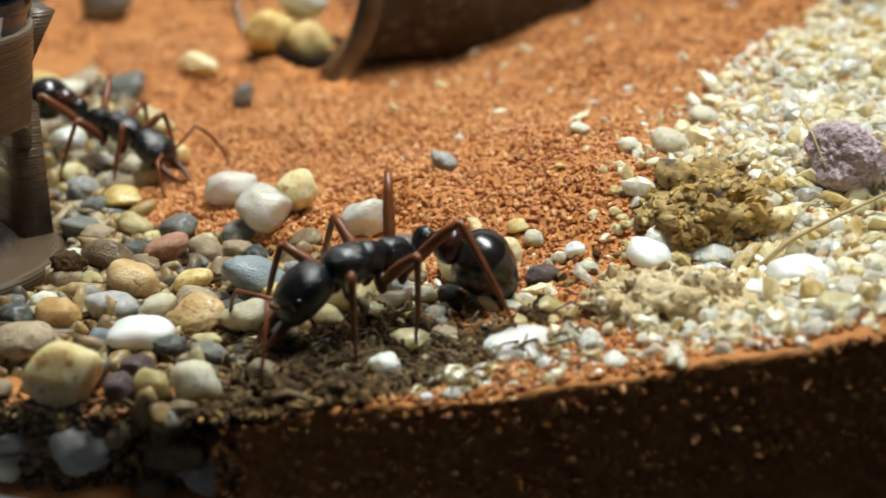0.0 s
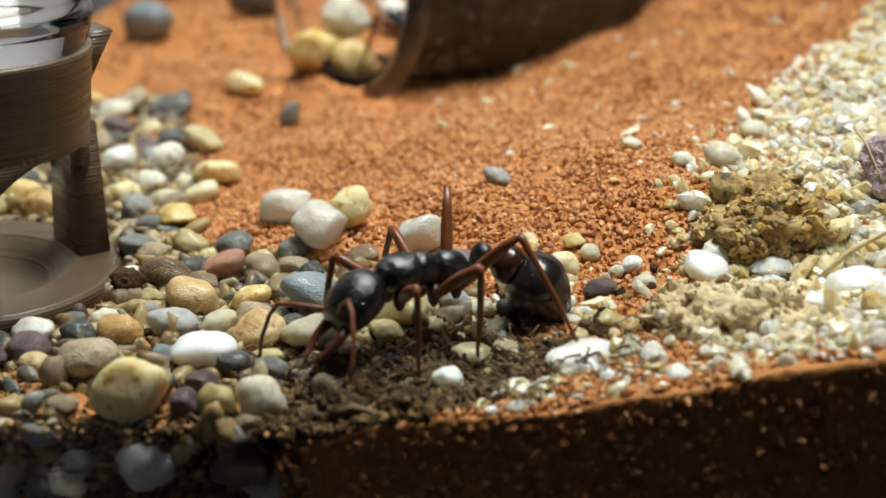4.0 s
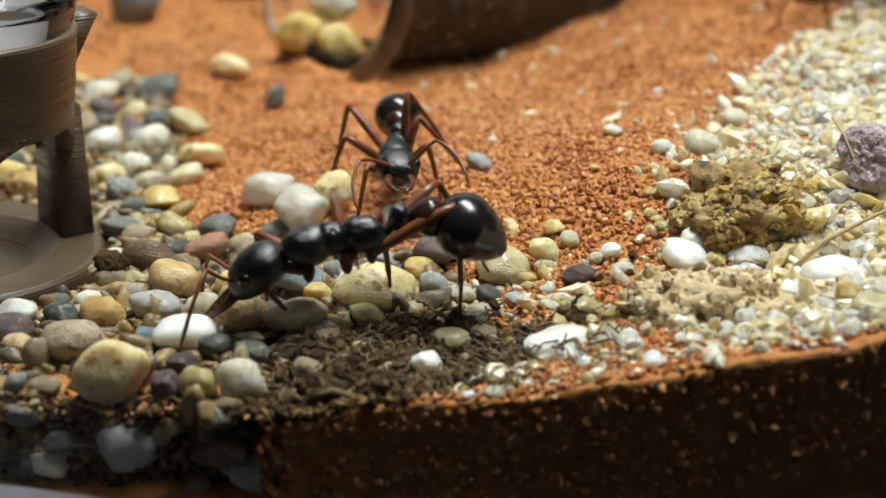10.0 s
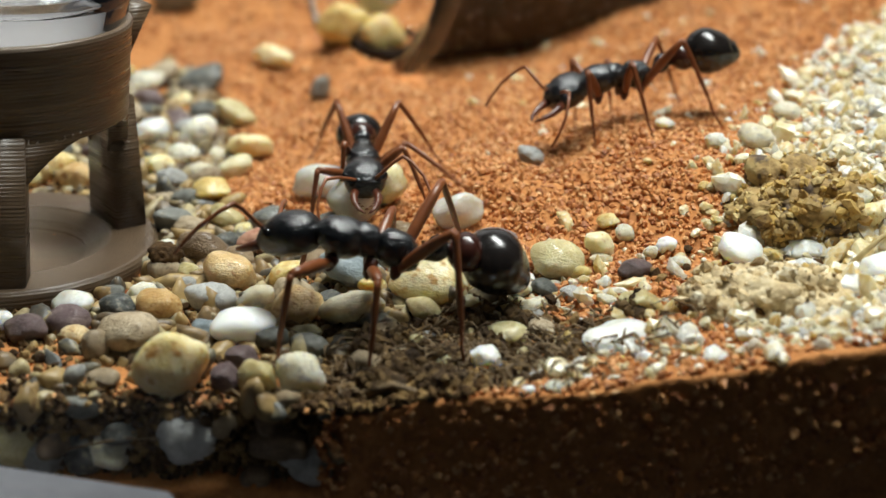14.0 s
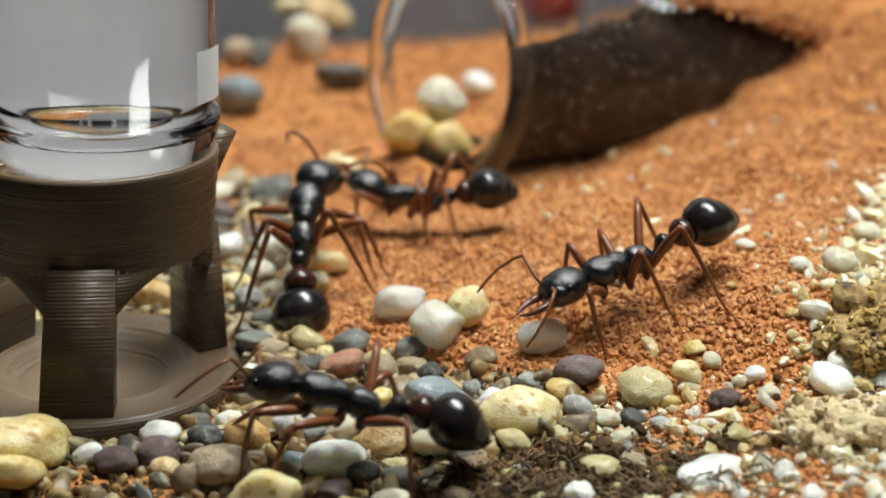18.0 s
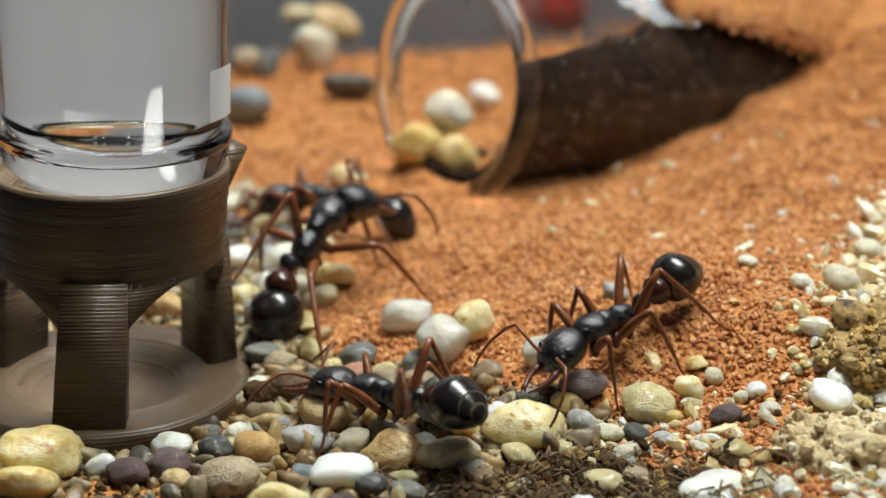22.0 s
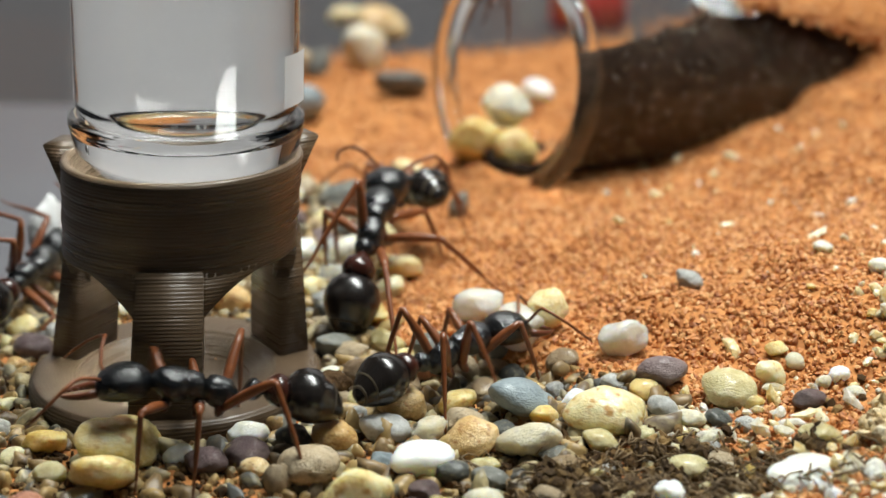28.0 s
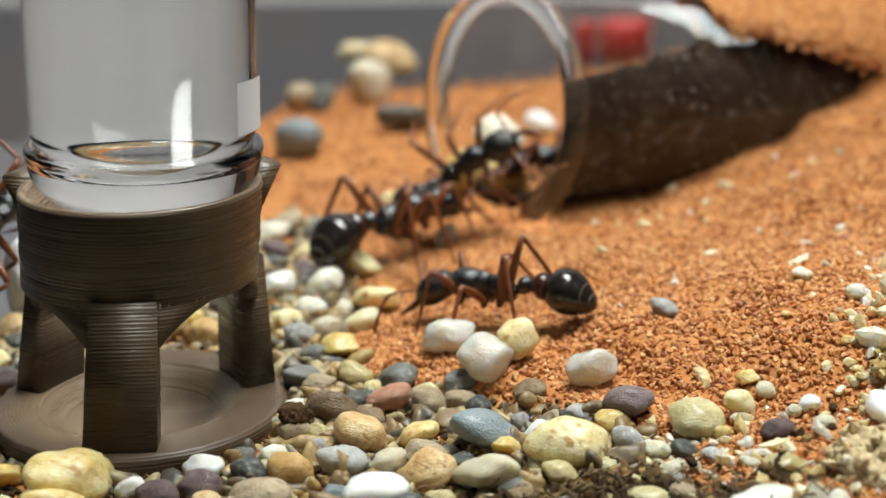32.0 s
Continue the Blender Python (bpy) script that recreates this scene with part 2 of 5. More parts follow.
def tube_along(bm, points, radii, steps=8):
    """A round rod along a line of points."""
    pts = [Vector(p) for p in points]
    rings, side = [], None
    for i, p in enumerate(pts):
        d = (pts[min(i + 1, len(pts) - 1)] - pts[max(i - 1, 0)]).normalized()
        if side is None:
            side = d.orthogonal().normalized()
        side = (side - d * side.dot(d)).normalized()
        up = d.cross(side)
        rings.append([bm.verts.new(p + radii[i] * (math.cos(2 * math.pi * k / steps) * side + math.sin(2 * math.pi * k / steps) * up)) for k in range(steps)])
    for a, b in zip(rings, rings[1:]):
        for k in range(steps):
            bm.faces.new((a[k], a[(k + 1) % steps], b[(k + 1) % steps], b[k]))
    bm.faces.new(list(reversed(rings[0])))
    bm.faces.new(rings[-1])


def box(bm, x0, x1, y0, y1, z0, z1, bevel=0.0):
    m = Matrix.LocRotScale(((x0 + x1) / 2, (y0 + y1) / 2, (z0 + z1) / 2), None, (x1 - x0, y1 - y0, z1 - z0))
    made = bmesh.ops.create_cube(bm, size=1, matrix=m)
    if bevel:
        edges = list({e for v in made["verts"] for e in v.link_edges})
        bmesh.ops.bevel(bm, geom=edges, offset=bevel, segments=2, affect="EDGES")


def lumpy(seed, sx, sy, sz, rough=0.16, level=3, square=0.0, fine=0.0, flat=0.0):
    """A worn stone: a ball pressed out of round, with broad dents and fine pits."""
    bm = bmesh.new()
    bmesh.ops.create_icosphere(bm, subdivisions=level, radius=1)
    off = Vector((seed * 3.17, seed * 1.31, seed * 7.7))
    for v in bm.verts:
        d = v.co.normalized()
        if square:
            k = 1.0 / max(abs(d.x), abs(d.y), abs(d.z))
            d = d * (1 + (k - 1) * square)
        n1 = noise.noise(d * 1.3 + off)
        n2 = noise.noise(d * 3.1 + off * 1.7)
        r = 1 + rough * (1.2 * n1 + 0.45 * n2)
        if fine:
            r += fine * (noise.noise(d * 7 + off) + 0.6 * noise.noise(d * 15 + off))
        v.co = Vector((d.x * sx, d.y * sy, d.z * sz)) * r
        if flat and v.co.z < -sz * flat:
            v.co.z = -sz * flat
    return bm


def worn(seed, level=4, planes=11, edge=9.0, rough=0.05, fine=0.012):
    """A stone of unit size with broad worn faces; edge: how sharp they meet."""
    g = np.random.default_rng(int(seed * 97) + 5)
    n = g.normal(size=(planes, 3))
    n /= np.linalg.norm(n, axis=1)[:, None]
    n = np.concatenate([n, -n])
    h = g.uniform(0.70, 1.05, len(n))
    bm = bmesh.new()
    bmesh.ops.create_icosphere(bm, subdivisions=level, radius=1)
    off = Vector((seed * 3.17, seed * 1.31, seed * 7.7))
    d = np.array([v.co.normalized()[:] for v in bm.verts])
    r = (np.maximum(d @ n.T / h, 0) ** edge).sum(1) ** (-1.0 / edge)
    out = d * r[:, None]
    for k, v in enumerate(bm.verts):
        w = Vector(d[k])
        out[k] *= 1 + rough * noise.noise(w * 1.7 + off) + fine * (noise.noise(w * 6 + off) + 0.7 * noise.noise(w * 14 + off))
    lo, hi = out.min(0), out.max(0)
    out = (out - 0.5 * (lo + hi)) / (hi - lo)
    for k, v in enumerate(bm.verts):
        v.co = out[k]
    return bm


# ---- the tank ----
def wall_x(y):
    """Where the inner face of the side pane stands."""
    return -24.0 + 0.165 * (np.asarray(y, float) + 20.0)


def skin(name, x1, y1, step, material):
    """The ground as one sheet between the panes, with its front face standing against the front pane."""
    m = int((x1 + 24) / step)
    n = int((y1 + 26) / step)
    verts, faces = [], []
    v = np.linspace(0, 1, n) ** 1.2
    for s in np.linspace(0, 1, m):
        xf = -24.0 + (x1 + 24.0) * s
        f = float(glass_y(xf)) + 0.15
        back = 2.3 * min(1.0, max(0.0, (23.0 - xf) / 3.0))
        end = max(76.0, y1 - 0.55 * max(0.0, xf - 20.0))
        ys = f + back + (end - f - back) * v
        wx = wall_x(ys) + 0.15
        xs = wx + (x1 - wx) * s
        zs = ground(xs, ys)
        col = []
        for j in range(n):
            p = Vector((xs[j] * 0.9, ys[j] * 0.9, 0))
            col.append((xs[j], ys[j], zs[j] + 0.30 * noise.noise(p * 0.35) + 0.22 * noise.noise(p * 1.3) + 0.16 * noise.noise(p * 2.6)))
        top, x = col[0][2], col[0][0]
        for k in range(1, 25):
            z = top - (top + 9.0) * k / 24
            q = Vector((x * 0.8, z * 0.8, 5))
            shelf = back * min(1.0, max(0.0, (z - top + 5.2) / 0.8))
            col.insert(0, (x, f + shelf + 0.2 * noise.noise(q) + 0.15 * noise.noise(q * 2.7), z))
        verts += col
    n += 24
    for i in range(m - 1):
        for j in range(n - 1):
            a = i * n + j
            faces.append((a, a + n, a + n + 1, a + 1))
    me = bpy.data.meshes.new(name)
    me.from_pydata([(x * MM, y * MM, z * MM) for x, y, z in verts], [], faces)
    me.polygons.foreach_set("use_smooth", [True] * len(faces))
    me.materials.append(material)
    return new(name, me)


tagged(skin("ground", 110, 107, 0.5, SAND), "coarse orange sand sloping up into a mound inside the tank", "sand", kind="structure")

bm = bmesh.new()
box(bm, -64, 114, -27, 130, -11.5, -9.2, 0.3)
tagged(part("tank_floor", bm, surface("grey_plastic", [(0.16, 0.16, 0.18), (0.22, 0.22, 0.24)], 300, 0.4, 0.1)), "grey plastic tank floor under the sand", "floor", kind="structure")
bm = bmesh.new()
a, b = Vector((-64, glass_y(-64), 0)), Vector((114, glass_y(114), 0))
lower = [bm.verts.new((p.x, p.y + dy, z)) for z in (-9.0, 36.5) for p, dy in ((a, 0), (b, 0), (b, -2), (a, -2))]
for q in ((0, 1, 2, 3), (7, 6, 5, 4), (0, 4, 5, 1), (1, 5, 6, 2), (2, 6, 7, 3), (3, 7, 4, 0)):
    bm.faces.new([lower[k] for k in q])
pane = tagged(part("front_pane", bm, PANE, smooth=False), "clear flat front pane of the tank", "glass pane", kind="structure")
pane.visible_shadow = False
bm = bmesh.new()
box(bm, -60, 10, -6, 0, -8, 0, 0.4)
tagged(part("front_rail", bm, bpy.data.materials["grey_plastic"], at=place(4, -26, -2.2, 0, 0, -16)), "grey plastic rail before the foot of the pane", "rail", kind="structure")
bm = bmesh.new()
ends = [(float(wall_x(y)), y) for y in (-22, 112)]
low = [bm.verts.new((x + dx, y, z)) for z in (-9.0, 36.0) for (x, y), dx in ((ends[0], -2), (ends[0], 0), (ends[1], 0), (ends[1], -2))]
for q in ((3, 2, 1, 0), (4, 5, 6, 7), (0, 1, 5, 4), (1, 2, 6, 5), (2, 3, 7, 6), (3, 0, 4, 7)):
    bm.faces.new([low[k] for k in q])
side = tagged(part("side_pane", bm, PANE, smooth=False), "clear flat side pane of the tank", "glass pane", kind="structure")
side.visible_shadow = False


# ---- the vial and its holder ----
def lean(bm):
    """The stand leans a little: its foot lies further out than its ring."""
    for v in bm.verts:
        v.co.x += -2.0 + 0.072 * v.co.z
    return bm


def ring_piece(ang0, ang1, profile, n=14):
    """A bow from angle to angle; profile: u in 0..1 to a list of (radius, height)."""
    bm = bmesh.new()
    rings = []
    for s in range(n + 1):
        u = s / n
        ang = radians(ang0 + (ang1 - ang0) * u)
        rings.append([bm.verts.new((r * math.cos(ang), r * math.sin(ang), z)) for r, z in profile(u)])
    m = len(rings[0])
    for p, q in zip(rings, rings[1:]):
        for j in range(m):
            bm.faces.new((p[j], q[j], q[(j + 1) % m], p[(j + 1) % m]))
    bm.faces.new(list(reversed(rings[0])))
    bm.faces.new(rings[-1])
    bmesh.ops.recalc_face_normals(bm, faces=bm.faces)
    return bm


def vial_holder():
    top = tagged(new("vial_holder"), "brown printed plastic stand, ring on three legs, among pebbles", "stand")
    bm = bmesh.new()
    lathe(bm, [(0.05, 0.35), (5.2, 0.35), (5.3, 0.75), (5.75, 0.75), (5.85, 1.1), (6.3, 1.1), (6.4, 1.45), (6.9, 1.45), (7.0, 1.75)] + [(7.2 + 0.14 * k, 1.75 - 0.07 * (k % 2)) for k in range(20)] + [(10.05, 1.75), (10.3, 1.55), (10.42, 1.2), (10.42, 0.1), (10.1, -0.4), (0.05, -0.4)], 96)
    part("base_disc", lean(bm), BROWN, top, "round base with a stepped recess")
    for turn in (-86, 34, 154):
        bm = bmesh.new()
        box(bm, -1, 1, -2.3, 2.3, 1.6, 11.6, 0.10)
        for v in bm.verts:
            u = (11.6 - v.co.z) / 10.0
            outer, inner = 8.35 + 1.15 * u, 6.6 + 0.5 * u
            v.co.x = inner + (outer - inner) * (v.co.x + 1) / 2
            v.co.y *= 0.96 + 0.10 * u * u
        bm.transform(pose(0, 0, 0, 0, 0, turn))
        part("leg", lean(bm), BROWN, top)
        bm = ring_piece(turn + 13, turn + 107, lambda u: [(6.8, zz := 11.2 - 3.6 * abs(2 * u - 1) ** 2.6), (8.12, zz), (8.12, 11.55), (6.8, 11.55)], 22)
        part("arch", lean(bm), BROWN, top)
    bm = bmesh.new()
    lathe(bm, [(6.8, 10.9), (8.0, 10.9), (8.12, 11.1), (8.14, 13.2), (8.2, 13.3), (8.16, 15.2), (8.24, 15.3), (8.2, 16.9), (8.3, 17.3), (8.2, 17.55), (7.85, 17.6), (7.7, 17.4), (7.2, 16.5), (6.8, 15.9)], 96, close=True)
    part("ring", lean(bm), BROWN, top)
    for turn in (166, 33):
        bm = bmesh.new()
        box(bm, 7.8, 9.9, -1.5, 1.5, 14.3, 17.9, 0.12)
        for v in bm.verts:
            if v.co.x > 9 and v.co.z < 15.5:
                v.co.x = 8.2
            elif v.co.x > 9 and v.co.z < 17.0:
                v.co.x = 9.7
        bm.transform(pose(0, 0, 0, 0, 0, turn))
        part("tab", lean(bm), BROWN, top)
    return top


def vial():
    top = tagged(new("glass_vial"), "clear round-bottomed glass vial of water standing in the brown ring", "vial")
    bm = bmesh.new()
    lathe(bm, [(0.05, 16.2), (4.0, 16.5), (6.4, 17.3), (7.6, 18.6), (8.0, 20.3), (8.0, 20.9), (7.5, 21.0), (7.2, 20.6), (6.4, 20.1), (5.2, 19.6), (0.05, 19.3)], 96)
    g = part("glass_bottom", bm, VIAL, top, "thick rounded clear glass bottom")
    g.visible_shadow = False
    bm = bmesh.new()
    lathe(bm, [(8.0, 20.95), (8.0, 72), (7.72, 72), (7.72, 20.95)], 96, close=True)
    g = part("glass_wall", bm, THIN, top)
    g.visible_shadow = False
    bm = bmesh.new()
    lathe(bm, [(0.05, 19.4), (5.15, 19.7), (6.36, 20.3), (7.1, 21.05), (7.6, 21.8), (7.6, 66), (0.05, 66)], 96)
    w = part("water", bm, WATER, top)
    w.visible_shadow = False
    bm = bmesh.new()
    rings = []
    for s in range(9):
        ang = radians(-29 + 24 * s / 8)
        rings.append([bm.verts.new((8.03 * math.cos(ang), 8.03 * math.sin(ang), z)) for z in (22.3, 25.8)])
    for p, q in zip(rings, rings[1:]):
        bm.faces.new((p[0], q[0], q[1], p[1]))
    part("paper_label", bm, surface("white_paper", [(0.72, 0.76, 0.82), (0.80, 0.84, 0.88)], 400, 0.6, 0.1), top, "white paper label")
    return top


vial_holder().matrix_basis = place(0, 0, 0)
vial().matrix_basis = place(-0.95, 0, -0.5, 0, 1.8, 0)

# ---- the buried glass tube ----
TUBE_R = 11.2
TUBE_AT = place(23.2, 44.0, 13.7) @ pose(0, 0, 0, 0, 0, 37) @ pose(0, 0, 0, 0, 6, 0)


def buried_tube():
    top = tagged(new("glass_tube"), "clear glass tube lying half buried in orange sand, dark soil inside", "tube")
    top.matrix_basis = TUBE_AT
    turn = pose(0, 0, 0, 0, 90, 0)
    bm = bmesh.new()
    lathe(bm, [(TUBE_R - 1.15, 1.7), (TUBE_R - 1.45, 0.9), (TUBE_R - 1.25, 0.1), (TUBE_R - 0.5, -0.35), (TUBE_R + 0.3, -0.25), (TUBE_R + 0.75, 0.45), (TUBE_R + 0.65, 1.3), (TUBE_R + 0.1, 1.95), (TUBE_R - 0.7, 1.95)], 96, close=True)
    g = part("rim", bm, GLASS, top, "thick rounded clear glass rim", at=turn)
    g.visible_shadow = False
    bm = bmesh.new()
    lathe(bm, [(TUBE_R, 2.0), (TUBE_R, 95), (TUBE_R - 0.9, 95), (TUBE_R - 0.9, 2.0)], 80, close=True)
    g = part("glass_wall", bm, TUBE_GLASS, top, at=turn)
    g.visible_shadow = False
    bm = bmesh.new()
    steps, r = 30, TUBE_R - 1.15
    rings = []
    for s in range(61):
        x = 1.2 + 62.0 * s / 60
        lid = float(np.interp(x, [0, 6, 11.4, 15.7, 19.3, 22, 26], [0.36, 0.44, 0.56, 0.63, 0.71, 0.93, 0.97])) + 0.035 * noise.noise(Vector((x * 0.35, 1, 2))) + 0.025 * noise.noise(Vector((x * 1.3, 4, 2)))
        top_u = 2 * math.pi - math.acos(min(0.98, lid))
        low_u = math.pi - 0.5 - min(1.6, max(0.0, (x - 42) / 10))
        deep = min(1.0, 0.10 + 0.16 * noise.noise(Vector((x * 0.4, 7, 1))) ** 2 + max(0.0, (x - 41) / 10)) * 0.92
        ring = []
        for k in range(steps):
            u = low_u + (top_u - low_u) * k / (steps - 1)
            rr = r * (1 - 0.010 * (noise.noise(Vector((x * 0.9, u * 8, 0))) + 0.6))
            ring.append(bm.verts.new((x, rr * math.sin(u), rr * math.cos(u))))
        for k in reversed(range(steps)):
            u = low_u + (top_u - low_u) * k / (steps - 1)
            rr = r * (1 - deep) * (1 + 0.06 * noise.noise(Vector((x, u * 3, 5))))
            ring.append(bm.verts.new((x, rr * math.sin(u), rr * math.cos(u))))
        rings.append(ring)
    m = len(rings[0])
    for p, q in zip(rings, rings[1:]):
        for k in range(m):
            bm.faces.new((p[k], p[(k + 1) % m], q[(k + 1) % m], q[k]))
    bm.faces.new(rings[0])
    bm.faces.new(list(reversed(rings[-1])))
    bmesh.ops.recalc_face_normals(bm, faces=bm.faces)
    part("soil_plug", bm, SOIL, top, "dark damp soil packed in the tube")
    return top


buried_tube()


def sand_cover():
    """Sand lying over the top of the tube, ragged along its front edge."""
    bm = bmesh.new()
    rows = []
    for s in range(150):
        x = 20.5 + 42.0 * s / 149
        edge = float(np.interp(x, [17, 22, 27, 32, 36, 41, 46, 63], [30, 42, 47, 53, 60, 66, 84, 100]))
        edge += 7 * noise.noise(Vector((x * 0.55, 3, 8))) + 7 * noise.noise(Vector((x * 1.9, 6, 8)))
        col = []
        for k in range(60):
            u = radians(edge - (edge + 12 + 78 * min(1.0, max(0.0, (x - 22) / 22))) * (k / 59) ** 1.25)
            r = TUBE_R + 0.12 + (0.9 * min(1.0, k / 6) + 0.35 * noise.noise(Vector((x * 1.3, u * 12, 1))) * min(1.0, k / 2))
            col.append(bm.verts.new((x, -r * math.sin(u), r * math.cos(u))))
        rows.append(col)
    for p, q in zip(rows, rows[1:]):
        for k in range(59):
            bm.faces.new((p[k], q[k], q[k + 1], p[k + 1]))
    tagged(part("sand_cover", bm, SAND, at=TUBE_AT), "orange sand lying over the buried tube", "sand", kind="structure")


sand_cover()

# ---- the room behind ----
WALL = surface("grey_wall", [(0.56, 0.57, 0.58), (0.66, 0.66, 0.66)], 8, 0.8, 0.1)
bm = bmesh.new()
box(bm, -340, 400, 300, 308, -40, 260)
tagged(part("wall_back", bm, WALL, smooth=False), "plain pale grey wall behind the tank", "wall", kind="structure")
bm = bmesh.new()
box(bm, -260, 320, -150, 299.5, -30, -11.6)
tagged(part("table_top", bm, surface("dark_table", [(0.016, 0.016, 0.018), (0.026, 0.026, 0.028)], 30, 0.5, 0.1), smooth=False), "dark table top under the tank", "table", kind="structure")

BLACK = surface("black_plastic", [(0.012, 0.012, 0.013), (0.02, 0.02, 0.021)], 200, 0.6, 0.1)
# Added unseen board: keeps the tank lamp off the rail and table in front.
bm = bmesh.new()
box(bm, -60, 110, -2, 0, 36.9, 110, 0.2)
tagged(part("lamp_blocker", bm, BLACK, smooth=False, at=place(12, -22.6, 0, 0, 0, -3.434)), "unseen black board added over the front pane to block lamp light", "board", kind="structure")

# ---- ants ----
CUTICLE = surface("rough_black_cuticle", [(0.003, 0.0034, 0.0042), (0.008, 0.009, 0.0108)], 1400, 0.20, 0.9, 4200, depth=0.00013, shine=0.8)
GLOSS = surface("glossy_black_cuticle", [(0.007, 0.006, 0.006), (0.018, 0.014, 0.012)], 500, 0.21, 0.22, 7000, depth=0.00005, shine=0.6)
REDBROWN = surface("red_brown_cuticle", [(0.050, 0.012, 0.006), (0.115, 0.032, 0.013)], 350, 0.33, 0.15, 4000, depth=0.00005)
LEGBROWN = surface("amber_brown_cuticle", [(0.115, 0.030, 0.009), (0.23, 0.072, 0.022)], 330, 0.36, 0.2, 4000, depth=0.00005)
DARKRED = surface("dark_red_cuticle", [(0.022, 0.007, 0.005), (0.060, 0.017, 0.010)], 420, 0.24, 0.15, 3000, depth=0.00005)
BAND = surface("straw_hair_band", [(0.03, 0.020, 0.010), (0.07, 0.05, 0.024)], 1500, 0.85, 0.5, 6000, depth=0.00008)
EYE = surface("black_eye", [(0.004, 0.004, 0.004), (0.008, 0.008, 0.009)], 300, 0.08, 0.0)

HIPS = {"front": (1.7, 0.55, -0.95), "middle": (-0.35, 0.6, -1.15), "hind": (-1.75, 0.55, -1.05)}
REST = {"front": (4.4, 4.0), "middle": (-0.4, 5.3), "hind": (-5.4, 4.9)}
BONES = {"front": (3.6, 5.3), "middle": (3.85, 5.6), "hind": (5.1, 7.2)}


def rod(length, radii, bend=0.0, steps=8):
    bm = bmesh.new()
    n = len(radii)
    pts = [(length * k / (n - 1), 0, bend * math.sin(math.pi * k / (n - 1))) for k in range(n)]
    tube_along(bm, pts, radii, steps)
    return bm


def ant_meshes():
    """The meshes of one ant, head along +x, centre of the thorax at the origin."""
    made = {}
    bm = bmesh.new()
    loft(bm, [(0.15, 0.18, 0.22, 0, 0.35), (0.3, 0.74, 0.81, 0, 0.3), (0.8, 1.14, 1.06, 0, 0.28), (1.5, 1.27, 1.10, 0, 0.3), (2.1, 1.08, 0.92, 0, 0.4),
              (2.6, 0.66, 0.56, 0, 0.48), (2.85, 0.24, 0.22, 0, 0.5)], 36, 6, 0.035)
    made["pronotum"] = finish(bm, "pronotum", CUTICLE)
    bm = bmesh.new()
    loft(bm, [(-0.75, 0.37, 0.39, 0, 0.05), (-0.55, 0.70, 0.84, 0, 0.14), (0.0, 0.82, 0.94, 0, 0.26), (0.45, 0.84, 0.90, 0, 0.30), (0.75, 0.61, 0.56, 0, 0.25), (0.9, 0.24, 0.22, 0, 0.2)], 36, 6, 0.035)
    made["mesonotum"] = finish(bm, "mesonotum", CUTICLE)
    bm = bmesh.new()
    loft(bm, [(-2.85, 0.22, 0.22, 0, -0.55), (-2.7, 0.58, 0.60, 0, -0.45), (-2.3, 0.84, 0.98, 0, -0.25), (-1.6, 0.92, 1.10, 0, -0.10), (-1.0, 0.88, 1.00, 0, 0.0),
              (-0.6, 0.58, 0.62, 0, 0.0), (-0.45, 0.24, 0.22, 0, -0.05)], 36, 6, 0.035)
    made["propodeum"] = finish(bm, "propodeum", CUTICLE)
    bm = bmesh.new()
    loft(bm, [(-4.35, 0.18, 0.22, 0, 0.2), (-4.15, 0.50, 0.52, 0, 0.22), (-3.75, 0.68, 0.74, 0, 0.24), (-3.3, 0.60, 0.64, 0, 0.14), (-2.95, 0.32, 0.32, 0, -0.2), (-2.5, 0.24, 0.24, 0, -0.45)], 36, 6, 0.035)
    made["petiole"] = finish(bm, "petiole", CUTICLE)
    # the hind body hangs from its front end
    bm = bmesh.new()
    loft(bm, [(-1.65, 0.78, 0.76, 0, -0.05), (-1.55, 1.03, 1.01, 0, -0.03), (-1.0, 1.10, 1.08, 0, 0.02), (-0.5, 0.81, 0.81, 0, 0.03), (-0.15, 0.40, 0.40, 0, 0), (0.1, 0.18, 0.18, 0, 0)], 32, 5)
    made["postpetiole"] = finish(bm, "postpetiole", DARKRED)
    bm = bmesh.new()
    prof = [(-1.55, 0.62, 0.6), (-1.75, 1.05, 1.02), (-2.2, 1.42, 1.38), (-2.9, 1.62, 1.56), (-3.5, 1.6, 1.54), (-3.85, 1.5, 1.45), (-3.88, 1.475, 1.425), (-4.35, 1.3, 1.24),
            (-4.65, 1.14, 1.08), (-4.68, 1.12, 1.06), (-5.05, 0.84, 0.8), (-5.2, 0.68, 0.64), (-5.23, 0.66, 0.62), (-5.42, 0.40, 0.38), (-5.55, 0.1, 0.1)]
    loft(bm, [(x, a * 1.14, b * 1.14, 0, -0.1 - 0.12 * (x + 3) ** 2 * (x < -3)) for x, a, b in prof], 40)
    made["gaster"] = finish(bm, "gaster", GLOSS)
    for name, x, r in (("upper_band", -4.67, 1.27), ("lower_band", -5.21, 0.76)):
        bm = bmesh.new()
        z = -0.1 - 0.12 * (x + 3) ** 2
        loft(bm, [(x - 0.1, r * 0.93, r * 0.88, 0, z), (x - 0.03, r * 1.0, r * 0.95, 0, z), (x + 0.1, r * 1.03, r * 0.98, 0, z), (x + 0.14, r * 0.96, r * 0.9, 0, z)], 40)
        made[name] = finish(bm, name, BAND)
    bm = bmesh.new()
